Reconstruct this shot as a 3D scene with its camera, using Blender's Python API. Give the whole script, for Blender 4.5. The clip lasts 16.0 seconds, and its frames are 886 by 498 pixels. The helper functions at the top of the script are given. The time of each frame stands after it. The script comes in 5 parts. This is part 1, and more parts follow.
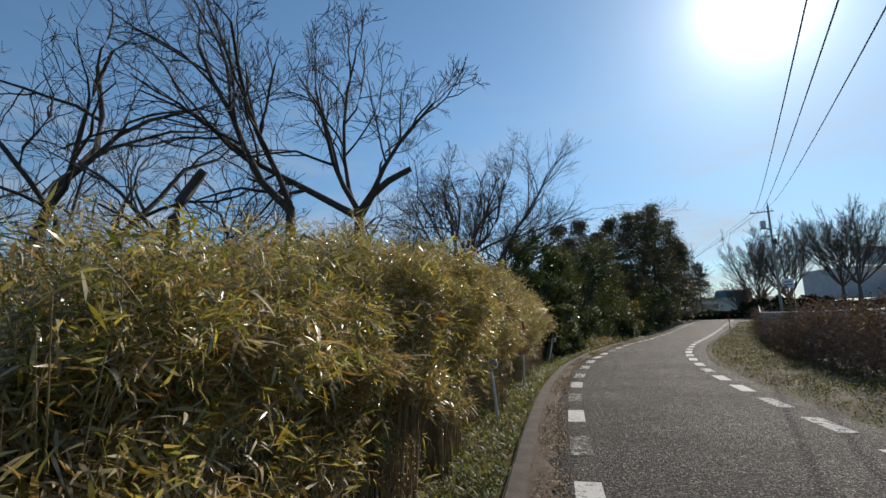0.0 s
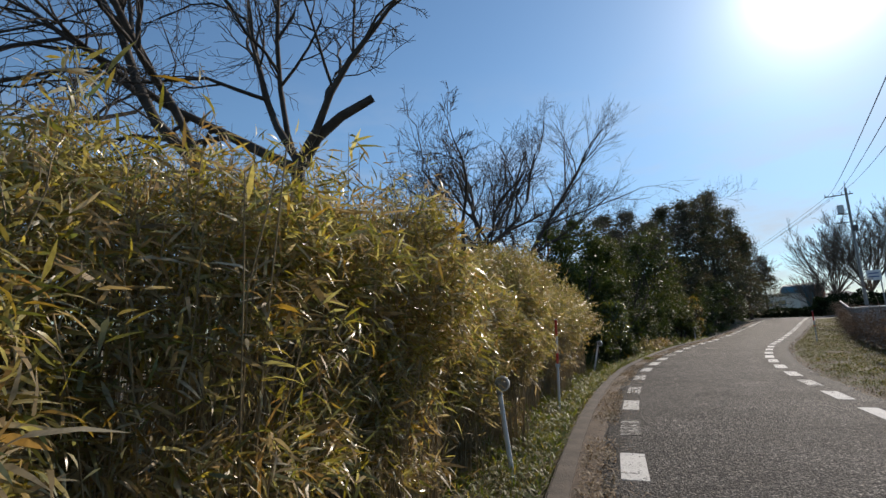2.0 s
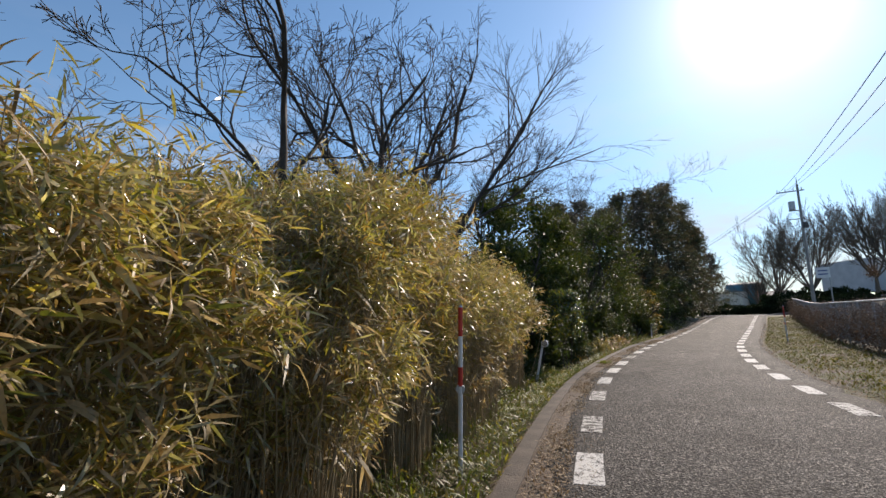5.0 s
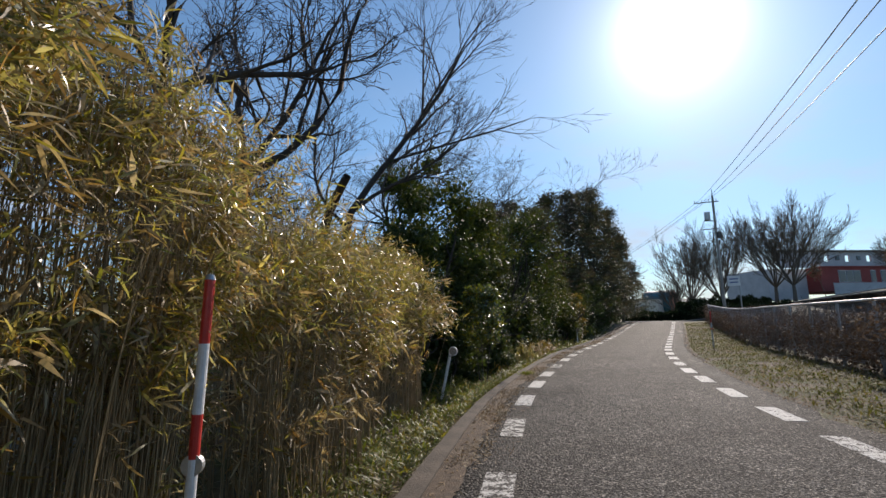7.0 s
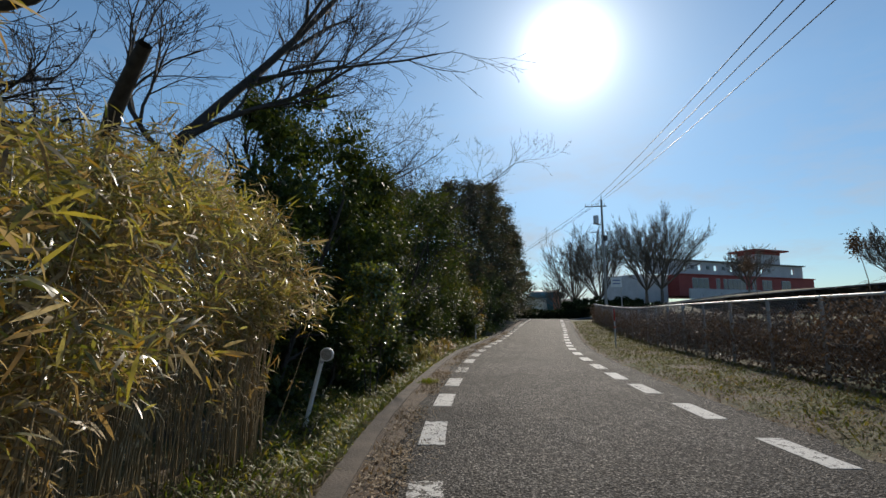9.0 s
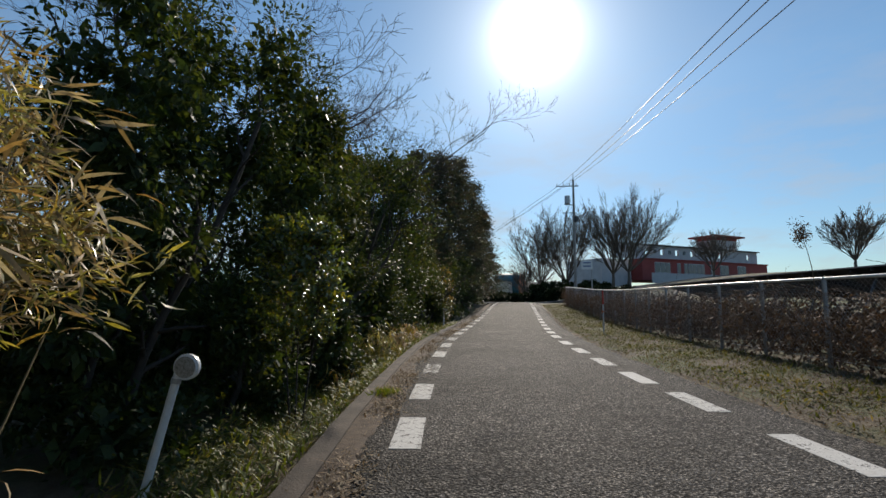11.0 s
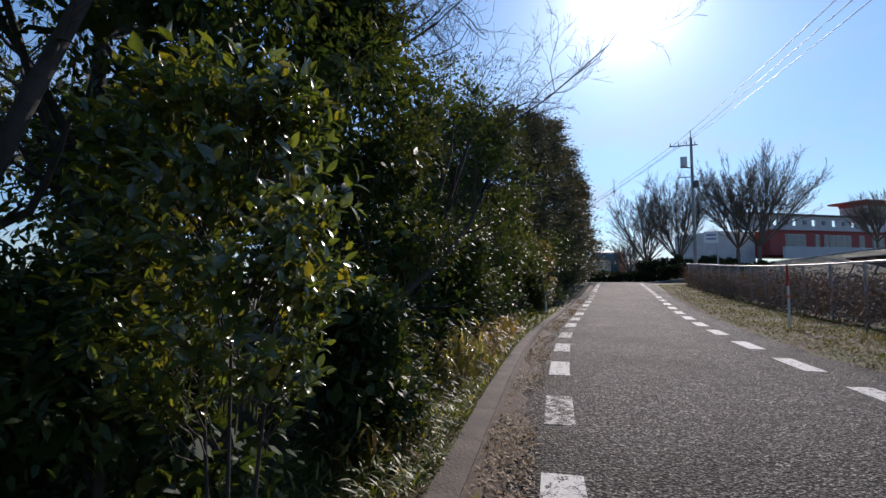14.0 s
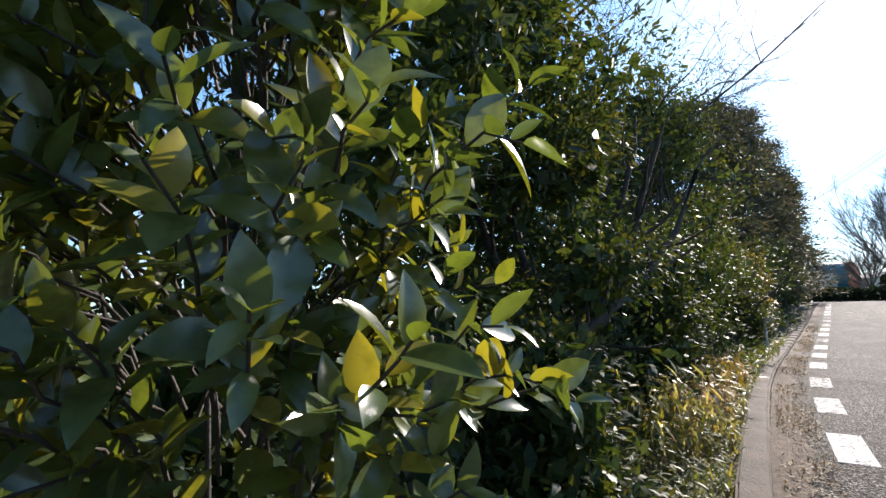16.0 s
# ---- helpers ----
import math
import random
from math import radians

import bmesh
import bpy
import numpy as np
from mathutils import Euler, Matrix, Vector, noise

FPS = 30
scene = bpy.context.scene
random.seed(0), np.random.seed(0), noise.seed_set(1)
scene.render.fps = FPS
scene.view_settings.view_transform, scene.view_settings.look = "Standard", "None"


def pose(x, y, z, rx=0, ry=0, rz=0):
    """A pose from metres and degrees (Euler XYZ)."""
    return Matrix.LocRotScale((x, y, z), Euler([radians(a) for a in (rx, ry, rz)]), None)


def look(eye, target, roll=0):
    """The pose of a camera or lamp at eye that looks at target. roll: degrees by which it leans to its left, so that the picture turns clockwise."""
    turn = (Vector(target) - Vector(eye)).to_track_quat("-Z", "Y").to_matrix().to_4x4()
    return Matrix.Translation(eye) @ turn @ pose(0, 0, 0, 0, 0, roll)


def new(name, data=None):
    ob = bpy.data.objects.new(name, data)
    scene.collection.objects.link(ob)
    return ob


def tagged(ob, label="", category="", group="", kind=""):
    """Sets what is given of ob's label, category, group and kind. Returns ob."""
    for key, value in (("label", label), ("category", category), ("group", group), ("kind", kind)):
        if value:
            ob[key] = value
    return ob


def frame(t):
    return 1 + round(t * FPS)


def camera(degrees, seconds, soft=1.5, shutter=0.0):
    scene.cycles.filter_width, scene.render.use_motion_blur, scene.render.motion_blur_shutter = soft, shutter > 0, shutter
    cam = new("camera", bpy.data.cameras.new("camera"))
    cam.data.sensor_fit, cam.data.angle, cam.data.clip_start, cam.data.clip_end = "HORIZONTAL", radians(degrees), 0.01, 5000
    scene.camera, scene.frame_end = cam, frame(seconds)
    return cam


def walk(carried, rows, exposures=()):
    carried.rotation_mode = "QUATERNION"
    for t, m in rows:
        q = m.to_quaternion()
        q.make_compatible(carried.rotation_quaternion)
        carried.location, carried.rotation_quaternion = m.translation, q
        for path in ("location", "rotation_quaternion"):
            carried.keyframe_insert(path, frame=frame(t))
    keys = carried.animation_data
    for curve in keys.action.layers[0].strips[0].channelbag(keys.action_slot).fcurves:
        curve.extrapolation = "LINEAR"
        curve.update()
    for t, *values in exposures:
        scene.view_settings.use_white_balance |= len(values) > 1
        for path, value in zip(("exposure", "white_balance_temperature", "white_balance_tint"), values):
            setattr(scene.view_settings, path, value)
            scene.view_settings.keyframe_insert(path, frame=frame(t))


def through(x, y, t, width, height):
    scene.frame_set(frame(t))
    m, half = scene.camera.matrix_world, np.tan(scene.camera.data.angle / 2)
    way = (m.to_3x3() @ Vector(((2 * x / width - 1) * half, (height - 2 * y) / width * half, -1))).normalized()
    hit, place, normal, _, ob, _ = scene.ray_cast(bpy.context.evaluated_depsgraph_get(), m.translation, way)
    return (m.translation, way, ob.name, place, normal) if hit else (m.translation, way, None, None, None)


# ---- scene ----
cam = camera(87.4, 16.0, soft=1.5)
# seconds, place, yaw to the left of +y, pitch up, lean
PATH = [
    (0, 0.436, -0.381, 1.842, 1.93, 8.86, -1.62),
    (0.5, 0.636, 0.417, 1.830, 3.04, 9.02, -1.79),
    (1, 0.752, 1.226, 1.808, 4.18, 9.20, -1.92),
    (1.5, 0.988, 1.917, 1.788, 5.46, 9.40, -2.17),
    (2, 1.135, 2.686, 1.770, 7.22, 9.33, -2.31),
    (2.5, 1.311, 3.510, 1.750, 8.42, 9.10, -2.26),
    (3, 1.413, 4.358, 1.729, 8.98, 9.12, -2.32),
    (3.5, 1.621, 5.192, 1.727, 8.77, 8.86, -2.19),
    (4, 1.750, 6.017, 1.701, 7.14, 8.27, -2.12),
    (4.5, 2.002, 6.820, 1.673, 4.42, 8.00, -1.90),
    (5, 2.253, 7.637, 1.649, 1.92, 8.53, -1.74),
    (7.5, 3.473, 11.514, 1.500, -9.43, 8.89, -0.98),
    (8, 3.644, 12.336, 1.481, -13.23, 8.68, -0.66),
    (8.5, 3.797, 13.146, 1.446, -16.72, 8.36, -0.26),
    (9, 3.898, 13.998, 1.431, -19.43, 8.16, 0.03),
    (9.5, 4.027, 14.758, 1.419, -21.54, 7.64, 0.06),
    (12, 5.470, 18.448, 1.396, -23.94, 4.83, 0.53),
    (12.5, 5.622, 19.152, 1.406, -22.74, 4.08, 0.40),
    (13, 5.905, 19.815, 1.409, -20.65, 3.72, 0.27),
    (13.5, 6.049, 20.469, 1.426, -17.33, 3.40, 0.09),
    (14, 6.223, 21.051, 1.420, -12.96, 3.72, -0.25),
    (14.5, 6.237, 21.685, 1.439, -7.18, 4.28, -0.60),
    (15, 6.341, 22.181, 1.470, -1.37, 4.88, -1.06),
    (15.5, 6.317, 22.452, 1.504, 3.40, 5.98, -1.49),
    (16, 6.276, 22.576, 1.530, 6.93, 7.08, -1.58),
]


def held(x, y, z, yaw, pitch, lean):
    eye = Vector((x, y, z))
    a, p = radians(yaw), radians(pitch)
    ahead = Vector((-math.sin(a) * math.cos(p), math.cos(a) * math.cos(p), math.sin(p)))
    return look(eye, eye + ahead, lean)


EXPOSURES = [(0.0, 0.0, 6500, 11), (2.0, 0.12, 6600, 14), (3.5, 0.42, 6600, 17), (5.0, 0.45, 6750, 17), (7.5, 0.12, 6600, 15), (9.0, -0.08, 6600, 11), (12.5, 0.0, 6650, 13), (13.5, 0.12, 6450, 17), (14.5, 0.32, 6000, 22), (15.3, 0.72, 6150, 18), (16.0, 1.25, 6350, 16)]
walk(cam, [(t, held(*row)) for t, *row in PATH], EXPOSURES)

# ---- sky and sun ----
SUN_AZIMUTH, SUN_HEIGHT = radians(35.6), radians(30.3)
SUN_WAY = Vector((math.sin(SUN_AZIMUTH) * math.cos(SUN_HEIGHT), math.cos(SUN_AZIMUTH) * math.cos(SUN_HEIGHT), math.sin(SUN_HEIGHT)))
world = bpy.data.worlds.new("world")
scene.world = world
world.use_nodes = True
wt = world.node_tree
wt.nodes.clear()


def wnode(kind, **values):
    n = wt.nodes.new(kind)
    for k, v in values.items():
        n.inputs[k].default_value = v
    return n


sky = wt.nodes.new("ShaderNodeTexSky")
sky.sky_type = "NISHITA"
sky.sun_disc = False
sky.sun_elevation, sky.sun_rotation = SUN_HEIGHT, SUN_AZIMUTH
sky.altitude, sky.air_density, sky.dust_density, sky.ozone_density = 50.0, 1.0, 0.15, 1.0
coords = wt.nodes.new("ShaderNodeTexCoord")
# the bright aureole of the winter sun in the haze
dot = wt.nodes.new("ShaderNodeVectorMath")
dot.operation = "DOT_PRODUCT"
dot.inputs[1].default_value = SUN_WAY
wt.links.new(coords.outputs["Generated"], dot.inputs[0])
halo = None
for power, gain in ((1500.0, 60.0), (420.0, 12.0), (110.0, 3.2), (34.0, 0.9), (9.0, 0.18)):
    top = wt.nodes.new("ShaderNodeMath")
    top.operation = "MAXIMUM"
    top.inputs[1].default_value = 0.0
    wt.links.new(dot.outputs["Value"], top.inputs[0])
    rise = wt.nodes.new("ShaderNodeMath")
    rise.operation = "POWER"
    rise.inputs[1].default_value = power
    wt.links.new(top.outputs[0], rise.inputs[0])
    times = wt.nodes.new("ShaderNodeMath")
    times.operation = "MULTIPLY"
    times.inputs[1].default_value = gain
    wt.links.new(rise.outputs[0], times.inputs[0])
    if halo is None:
        halo = times
    else:
        both = wt.nodes.new("ShaderNodeMath")
        wt.links.new(halo.outputs[0], both.inputs[0])
        wt.links.new(times.outputs[0], both.inputs[1])
        halo = both
glow = wt.nodes.new("ShaderNodeVectorMath")
glow.operation = "SCALE"
glow.inputs[0].default_value = (1.0, 0.97, 0.92)
wt.links.new(halo.outputs[0], glow.inputs["Scale"])
# thin low cloud
squash = wt.nodes.new("ShaderNodeMapping")
squash.inputs["Scale"].default_value = (1.0, 1.0, 3.2)
wt.links.new(coords.outputs["Generated"], squash.inputs["Vector"])
puff = wnode("ShaderNodeTexNoise", Scale=3.6, Detail=7.0, Roughness=0.62)
wt.links.new(squash.outputs[0], puff.inputs["Vector"])
cut = wnode("ShaderNodeMapRange", **{"From Min": 0.46, "From Max": 0.7, "To Min": 0.0, "To Max": 1.0})
wt.links.new(puff.outputs["Fac"], cut.inputs["Value"])
split = wt.nodes.new("ShaderNodeSeparateXYZ")
wt.links.new(coords.outputs["Generated"], split.inputs[0])
low = wnode("ShaderNodeMapRange", **{"From Min": 0.5, "From Max": 0.12, "To Min": 0.0, "To Max": 0.75})
wt.links.new(split.outputs["Z"], low.inputs["Value"])
cloud = wt.nodes.new("ShaderNodeMath")
cloud.operation = "MULTIPLY"
wt.links.new(cut.outputs[0], cloud.inputs[0])
wt.links.new(low.outputs[0], cloud.inputs[1])
SKY_TINT = (0.78, 1.02, 1.11, 1)
HORIZON_TINT = (0.46, 0.61, 0.77, 1)
near_horizon = wnode("ShaderNodeMapRange", **{"From Min": 0.0, "From Max": 0.4, "To Min": 1.0, "To Max": 0.0})
wt.links.new(split.outputs["Z"], near_horizon.inputs["Value"])
tint = wt.nodes.new("ShaderNodeMix")
tint.data_type = "RGBA"
tint.inputs["A"].default_value, tint.inputs["B"].default_value = SKY_TINT, HORIZON_TINT
wt.links.new(near_horizon.outputs[0], tint.inputs["Factor"])
tinted = wt.nodes.new("ShaderNodeMix")
tinted.data_type, tinted.blend_type = "RGBA", "MULTIPLY"
tinted.inputs["Factor"].default_value = 1.0
wt.links.new(tint.outputs["Result"], tinted.inputs["B"])
wt.links.new(sky.outputs[0], tinted.inputs["A"])
veil = wt.nodes.new("ShaderNodeMix")
veil.data_type = "RGBA"
veil.inputs["B"].default_value = (4.6, 4.9, 5.3, 1)
wt.links.new(cloud.outputs[0], veil.inputs["Factor"])
wt.links.new(tinted.outputs["Result"], veil.inputs["A"])
add = wt.nodes.new("ShaderNodeVectorMath")
wt.links.new(veil.outputs["Result"], add.inputs[0])
wt.links.new(glow.outputs[0], add.inputs[1])
shine = wnode("ShaderNodeBackground", Strength=0.11)
wt.links.new(add.outputs[0], shine.inputs["Color"])
wout = wt.nodes.new("ShaderNodeOutputWorld")
wt.links.new(shine.outputs[0], wout.inputs["Surface"])

sun = new("sun", bpy.data.lights.new("sun", "SUN"))
sun.data.energy, sun.data.angle, sun.data.color = 4.8, radians(0.53), (1.0, 0.91, 0.78)
sun.matrix_world = look(SUN_WAY * 200, (0, 0, 0))

# ---- materials ----


class Shade:
    """A small builder for one node material."""

    def __init__(self, name):
        self.mat = bpy.data.materials.new(name)
        self.mat.use_nodes = True
        self.t = self.mat.node_tree
        self.bsdf = self.t.nodes["Principled BSDF"]
        self.out = self.t.nodes["Material Output"]
        self.pos = self.t.nodes.new("ShaderNodeTexCoord").outputs["Object"]

    def node(self, kind, **values):
        n = self.t.nodes.new(kind)
        for k, v in values.items():
            n.inputs[k].default_value = v
        return n

    def link(self, a, b):
        self.t.links.new(a, b)

    def noise(self, scale, detail=4.0, rough=0.6, stretch=None):
        n = self.node("ShaderNodeTexNoise", Scale=scale, Detail=detail, Roughness=rough)
        if stretch:
            m = self.node("ShaderNodeMapping", Scale=stretch)
            self.link(self.pos, m.inputs["Vector"])
            self.link(m.outputs[0], n.inputs["Vector"])
        else:
            self.link(self.pos, n.inputs["Vector"])
        return n.outputs["Fac"]

    def ramp(self, fac, stops):
        r = self.t.nodes.new("ShaderNodeValToRGB")
        els = r.color_ramp.elements
        while len(els) < len(stops):
            els.new(0.5)
        for e, (p, c) in zip(els, stops):
            e.position, e.color = p, (*c, 1)
        self.link(fac, r.inputs["Fac"])
        return r.outputs["Color"]

    def mix(self, a, b, fac, blend="MIX"):
        m = self.t.nodes.new("ShaderNodeMix")
        m.data_type, m.blend_type = "RGBA", blend
        for sock, v in (("A", a), ("B", b)):
            if isinstance(v, tuple):
                m.inputs[sock].default_value = (*v, 1)
            else:
                self.link(v, m.inputs[sock])
        if isinstance(fac, float):
            m.inputs["Factor"].default_value = fac
        else:
            self.link(fac, m.inputs["Factor"])
        return m.outputs["Result"]

    def range(self, v, a, b, c=0.0, d=1.0):
        m = self.node("ShaderNodeMapRange", **{"From Min": a, "From Max": b, "To Min": c, "To Max": d})
        self.link(v, m.inputs["Value"])
        return m.outputs["Result"]

    def bump(self, height, strength, distance):
        b = self.node("ShaderNodeBump", Strength=strength, Distance=distance)
        self.link(height, b.inputs["Height"])
        self.link(b.outputs[0], self.bsdf.inputs["Normal"])

    def colour(self, c):
        if isinstance(c, tuple):
            self.bsdf.inputs["Base Color"].default_value = (*c, 1)
        else:
            self.link(c, self.bsdf.inputs["Base Color"])
        return self

    def rough(self, r):
        if isinstance(r, float):
            self.bsdf.inputs["Roughness"].default_value = r
        else:
            self.link(r, self.bsdf.inputs["Roughness"])
        return self


def plain(name, dark, light, scale=6.0, rough=0.6, bump=0.0, metal=0.0, fine=60.0):
    """A surface with two scales of variation between two tones."""
    s = Shade(name)
    big, small = s.noise(scale), s.noise(fine, 3.0)
    c = s.ramp(s.mix(big, small, 0.35), [(0.3, dark), (0.7, light)])
    s.colour(c).rough(s.range(small, 0.2, 0.8, max(rough - 0.12, 0.03), min(rough + 0.12, 1.0)))
    s.bsdf.inputs["Metallic"].default_value = metal
    if bump:
        s.bump(small, bump, 0.01)
    return s.mat


def leafy(name, tones, rough=0.4, through=0.35, spec=0.5, glow=(1.0, 1.0, 0.5), grain=30.0):
    """Leaves: each leaf (an island of the mesh) its own tone, part of the light passing through."""
    s = Shade(name)
    g = s.t.nodes.new("ShaderNodeNewGeometry")
    n = len(tones)
    tone = s.ramp(g.outputs["Random Per Island"], [((i + 0.5) / n, c) for i, c in enumerate(tones)])
    blotch = s.noise(grain, 3.0)
    c = s.mix(tone, s.mix(tone, (0.5, 0.5, 0.5), 1.0, "MULTIPLY"), s.range(blotch, 0.45, 0.75))
    patch = s.noise(1.1, 2.0)
    c = s.mix(c, s.mix(c, (0.72, 0.74, 0.7), 1.0, "MULTIPLY"), s.range(patch, 0.42, 0.62))
    s.colour(c).rough(rough)
    s.bsdf.inputs["Specular IOR Level"].default_value = spec
    tr = s.node("ShaderNodeBsdfTranslucent")
    s.link(s.mix(c, glow, 1.0, "MULTIPLY"), tr.inputs["Color"])
    m = s.node("ShaderNodeMixShader", Fac=through)
    s.link(s.bsdf.outputs[0], m.inputs[1])
    s.link(tr.outputs[0], m.inputs[2])
    s.link(m.outputs[0], s.out.inputs["Surface"])
    return s.mat


def asphalt_nodes(s):
    """Worn chip-seal asphalt: pale stones in dark binder, tracks and stains."""
    stones = s.node("ShaderNodeTexVoronoi", Scale=38.0)
    s.link(s.pos, stones.inputs["Vector"])
    tone = s.node("ShaderNodeSeparateColor")
    s.link(stones.outputs["Color"], tone.inputs[0])
    chip = s.ramp(tone.outputs[0], [(0.0, (0.012, 0.012, 0.013)), (0.45, (0.03, 0.029, 0.028)), (0.75, (0.085, 0.082, 0.077)), (1.0, (0.4, 0.385, 0.35))])
    gap = s.range(stones.outputs["Distance"], 0.25, 0.6)
    c = s.mix(chip, (0.014, 0.014, 0.015), gap)
    ragged_chips = s.ramp(s.noise(42.0, 3.0, 0.8), [(0.42, (0.008, 0.008, 0.009)), (0.5, (0.05, 0.049, 0.047)), (0.56, (0.19, 0.184, 0.172)), (0.64, (0.62, 0.6, 0.55))])
    c = s.mix(c, ragged_chips, 0.66)
    big = s.noise(0.45, 5.0, 0.65)
    c = s.mix(c, s.mix(c, (0.55, 0.54, 0.53), 1.0, "MULTIPLY"), s.range(big, 0.42, 0.68))
    grit = s.noise(17.0, 4.0, 0.85)
    c = s.mix(c, s.mix(c, (0.2, 0.2, 0.2), 1.0, "MULTIPLY"), s.range(grit, 0.46, 0.58))
    mid = s.noise(3.2, 5.0, 0.7)
    c = s.mix(c, s.mix(c, (1.5, 1.46, 1.4), 1.0, "MULTIPLY"), s.range(mid, 0.5, 0.78))
    c = s.mix(c, (1.02, 0.97, 0.93), 1.0, "MULTIPLY")
    return c, stones.outputs["Distance"], gap


def make_asphalt():
    s = Shade("asphalt")
    c, height, gap = asphalt_nodes(s)
    warp = s.noise(1.6, 5.0)
    cells = s.node("ShaderNodeTexVoronoi", Scale=0.55)
    cells.feature = "DISTANCE_TO_EDGE"
    lift = s.node("ShaderNodeVectorMath")
    lift.operation = "MULTIPLY_ADD"
    w3 = s.node("ShaderNodeTexNoise", Scale=1.4, Detail=5.0)
    s.link(s.pos, w3.inputs["Vector"])
    s.link(w3.outputs["Color"], lift.inputs[0])
    lift.inputs[1].default_value = (0.9, 0.9, 0.9)
    s.link(s.pos, lift.inputs[2])
    s.link(lift.outputs[0], cells.inputs["Vector"])
    crack = s.range(cells.outputs["Distance"], 0.0, 0.008, 1.0, 0.0)
    where = s.range(warp, 0.5, 0.62)
    m = s.node("ShaderNodeMath")
    m.operation = "MULTIPLY"
    s.link(crack, m.inputs[0])
    s.link(where, m.inputs[1])
    s.colour(s.mix(c, (0.008, 0.008, 0.008), m.outputs[0])).rough(s.range(gap, 0.0, 1.0, 0.68, 0.95))
    s.bsdf.inputs["Specular IOR Level"].default_value = 0.15
    s.bump(s.range(height, 0.0, 0.8, 1.0, 0.0), 1.0, 0.012)
    return s.mat


def make_paint(name, least, most):
    s = Shade(name)
    c, height, gap = asphalt_nodes(s)
    wear, chips = s.noise(9.0, 5.0, 0.7), s.noise(70.0, 3.0)
    info = s.node("ShaderNodeObjectInfo")
    lost = s.range(info.outputs["Random"], 0.0, 1.0, least, most)
    hold = s.node("ShaderNodeMapRange", **{"To Min": 1.0, "To Max": 0.0})
    s.link(s.mix(wear, chips, 0.4), hold.inputs["Value"])
    s.link(lost, hold.inputs["From Min"])
    up = s.node("ShaderNodeMath")
    up.inputs[1].default_value = 0.05
    s.link(lost, up.inputs[0])
    s.link(up.outputs[0], hold.inputs["From Max"])
    paint = s.ramp(wear, [(0.3, (0.45, 0.44, 0.41)), (0.7, (0.66, 0.65, 0.62))])
    s.colour(s.mix(c, paint, hold.outputs[0])).rough(0.85)
    s.bsdf.inputs["Specular IOR Level"].default_value = 0.2
    s.bump(s.range(height, 0.0, 0.8, 1.0, 0.0), 0.45, 0.004)
    return s.mat


def make_earth():
    s = Shade("earth")
    a, b, d = s.noise(0.5, 5.0), s.noise(7.0, 5.0), s.noise(60.0, 3.0)
    soil = s.ramp(s.mix(b, d, 0.4), [(0.3, (0.05, 0.036, 0.022)), (0.55, (0.12, 0.09, 0.055)), (0.75, (0.2, 0.165, 0.1))])
    grass = s.ramp(s.mix(b, d, 0.5), [(0.3, (0.03, 0.045, 0.012)), (0.7, (0.12, 0.13, 0.04))])
    s.colour(s.mix(soil, grass, s.range(a, 0.45, 0.6))).rough(0.9)
    s.bump(s.mix(b, d, 0.5), 0.8, 0.04)
    return s.mat


ASPHALT, EARTH = make_asphalt(), make_earth()
PAINT, WORN_PAINT = make_paint("road_paint", 0.47, 0.6), make_paint("worn_road_paint", 0.41, 0.54)
CONCRETE = plain("weathered_concrete", (0.018, 0.0135, 0.0095), (0.115, 0.09, 0.068), 2.2, 0.95, 1.0, fine=38.0)
SOIL = plain("washed_soil", (0.03, 0.02, 0.013), (0.14, 0.096, 0.06), 9.0, 0.95, 1.0, fine=120.0)
BARK = plain("grey_brown_bark", (0.022, 0.018, 0.015), (0.07, 0.058, 0.047), 9.0, 0.85, 0.6, fine=45.0)
PALE_BARK = plain("pale_bark", (0.07, 0.058, 0.047), (0.17, 0.145, 0.12), 6.0, 0.85, 0.4)
CANE = plain("dry_bamboo_cane", (0.12, 0.085, 0.042), (0.36, 0.275, 0.15), 4.0, 0.55)
PALE_STALK = plain("pale_dry_stalk", (0.2, 0.15, 0.085), (0.48, 0.4, 0.28), 5.0, 0.6)
VINE = plain("dry_vine", (0.12, 0.075, 0.045), (0.30, 0.21, 0.14), 7.0, 0.85)
WHITE_PIPE = plain("white_enamelled_pipe", (0.55, 0.55, 0.54), (0.8, 0.8, 0.78), 8.0, 0.35)
RED_PAINT = plain("red_paint", (0.42, 0.025, 0.02), (0.6, 0.05, 0.035), 8.0, 0.35)
GREY_METAL = plain("galvanised_steel", (0.28, 0.29, 0.3), (0.5, 0.51, 0.52), 8.0, 0.4, metal=0.7)
DARK_METAL = plain("dark_steel", (0.03, 0.03, 0.032), (0.08, 0.08, 0.085), 8.0, 0.5)
POLE_CONCRETE = plain("pole_concrete", (0.2, 0.195, 0.185), (0.36, 0.35, 0.33), 3.0, 0.8, 0.2)
ORANGE = plain("orange_reflector", (0.6, 0.12, 0.02), (0.85, 0.25, 0.05), 12.0, 0.25)
LENS = plain("grey_reflector_face", (0.16, 0.15, 0.13), (0.4, 0.38, 0.34), 30.0, 0.3)
WALL_WHITE = plain("white_render", (0.38, 0.39, 0.41), (0.54, 0.55, 0.57), 0.7, 0.8)
WALL_RED = plain("red_render", (0.24, 0.04, 0.035), (0.36, 0.07, 0.06), 0.7, 0.7)
ROOF_GREY = plain("grey_roof", (0.08, 0.085, 0.09), (0.18, 0.185, 0.19), 0.8, 0.7)
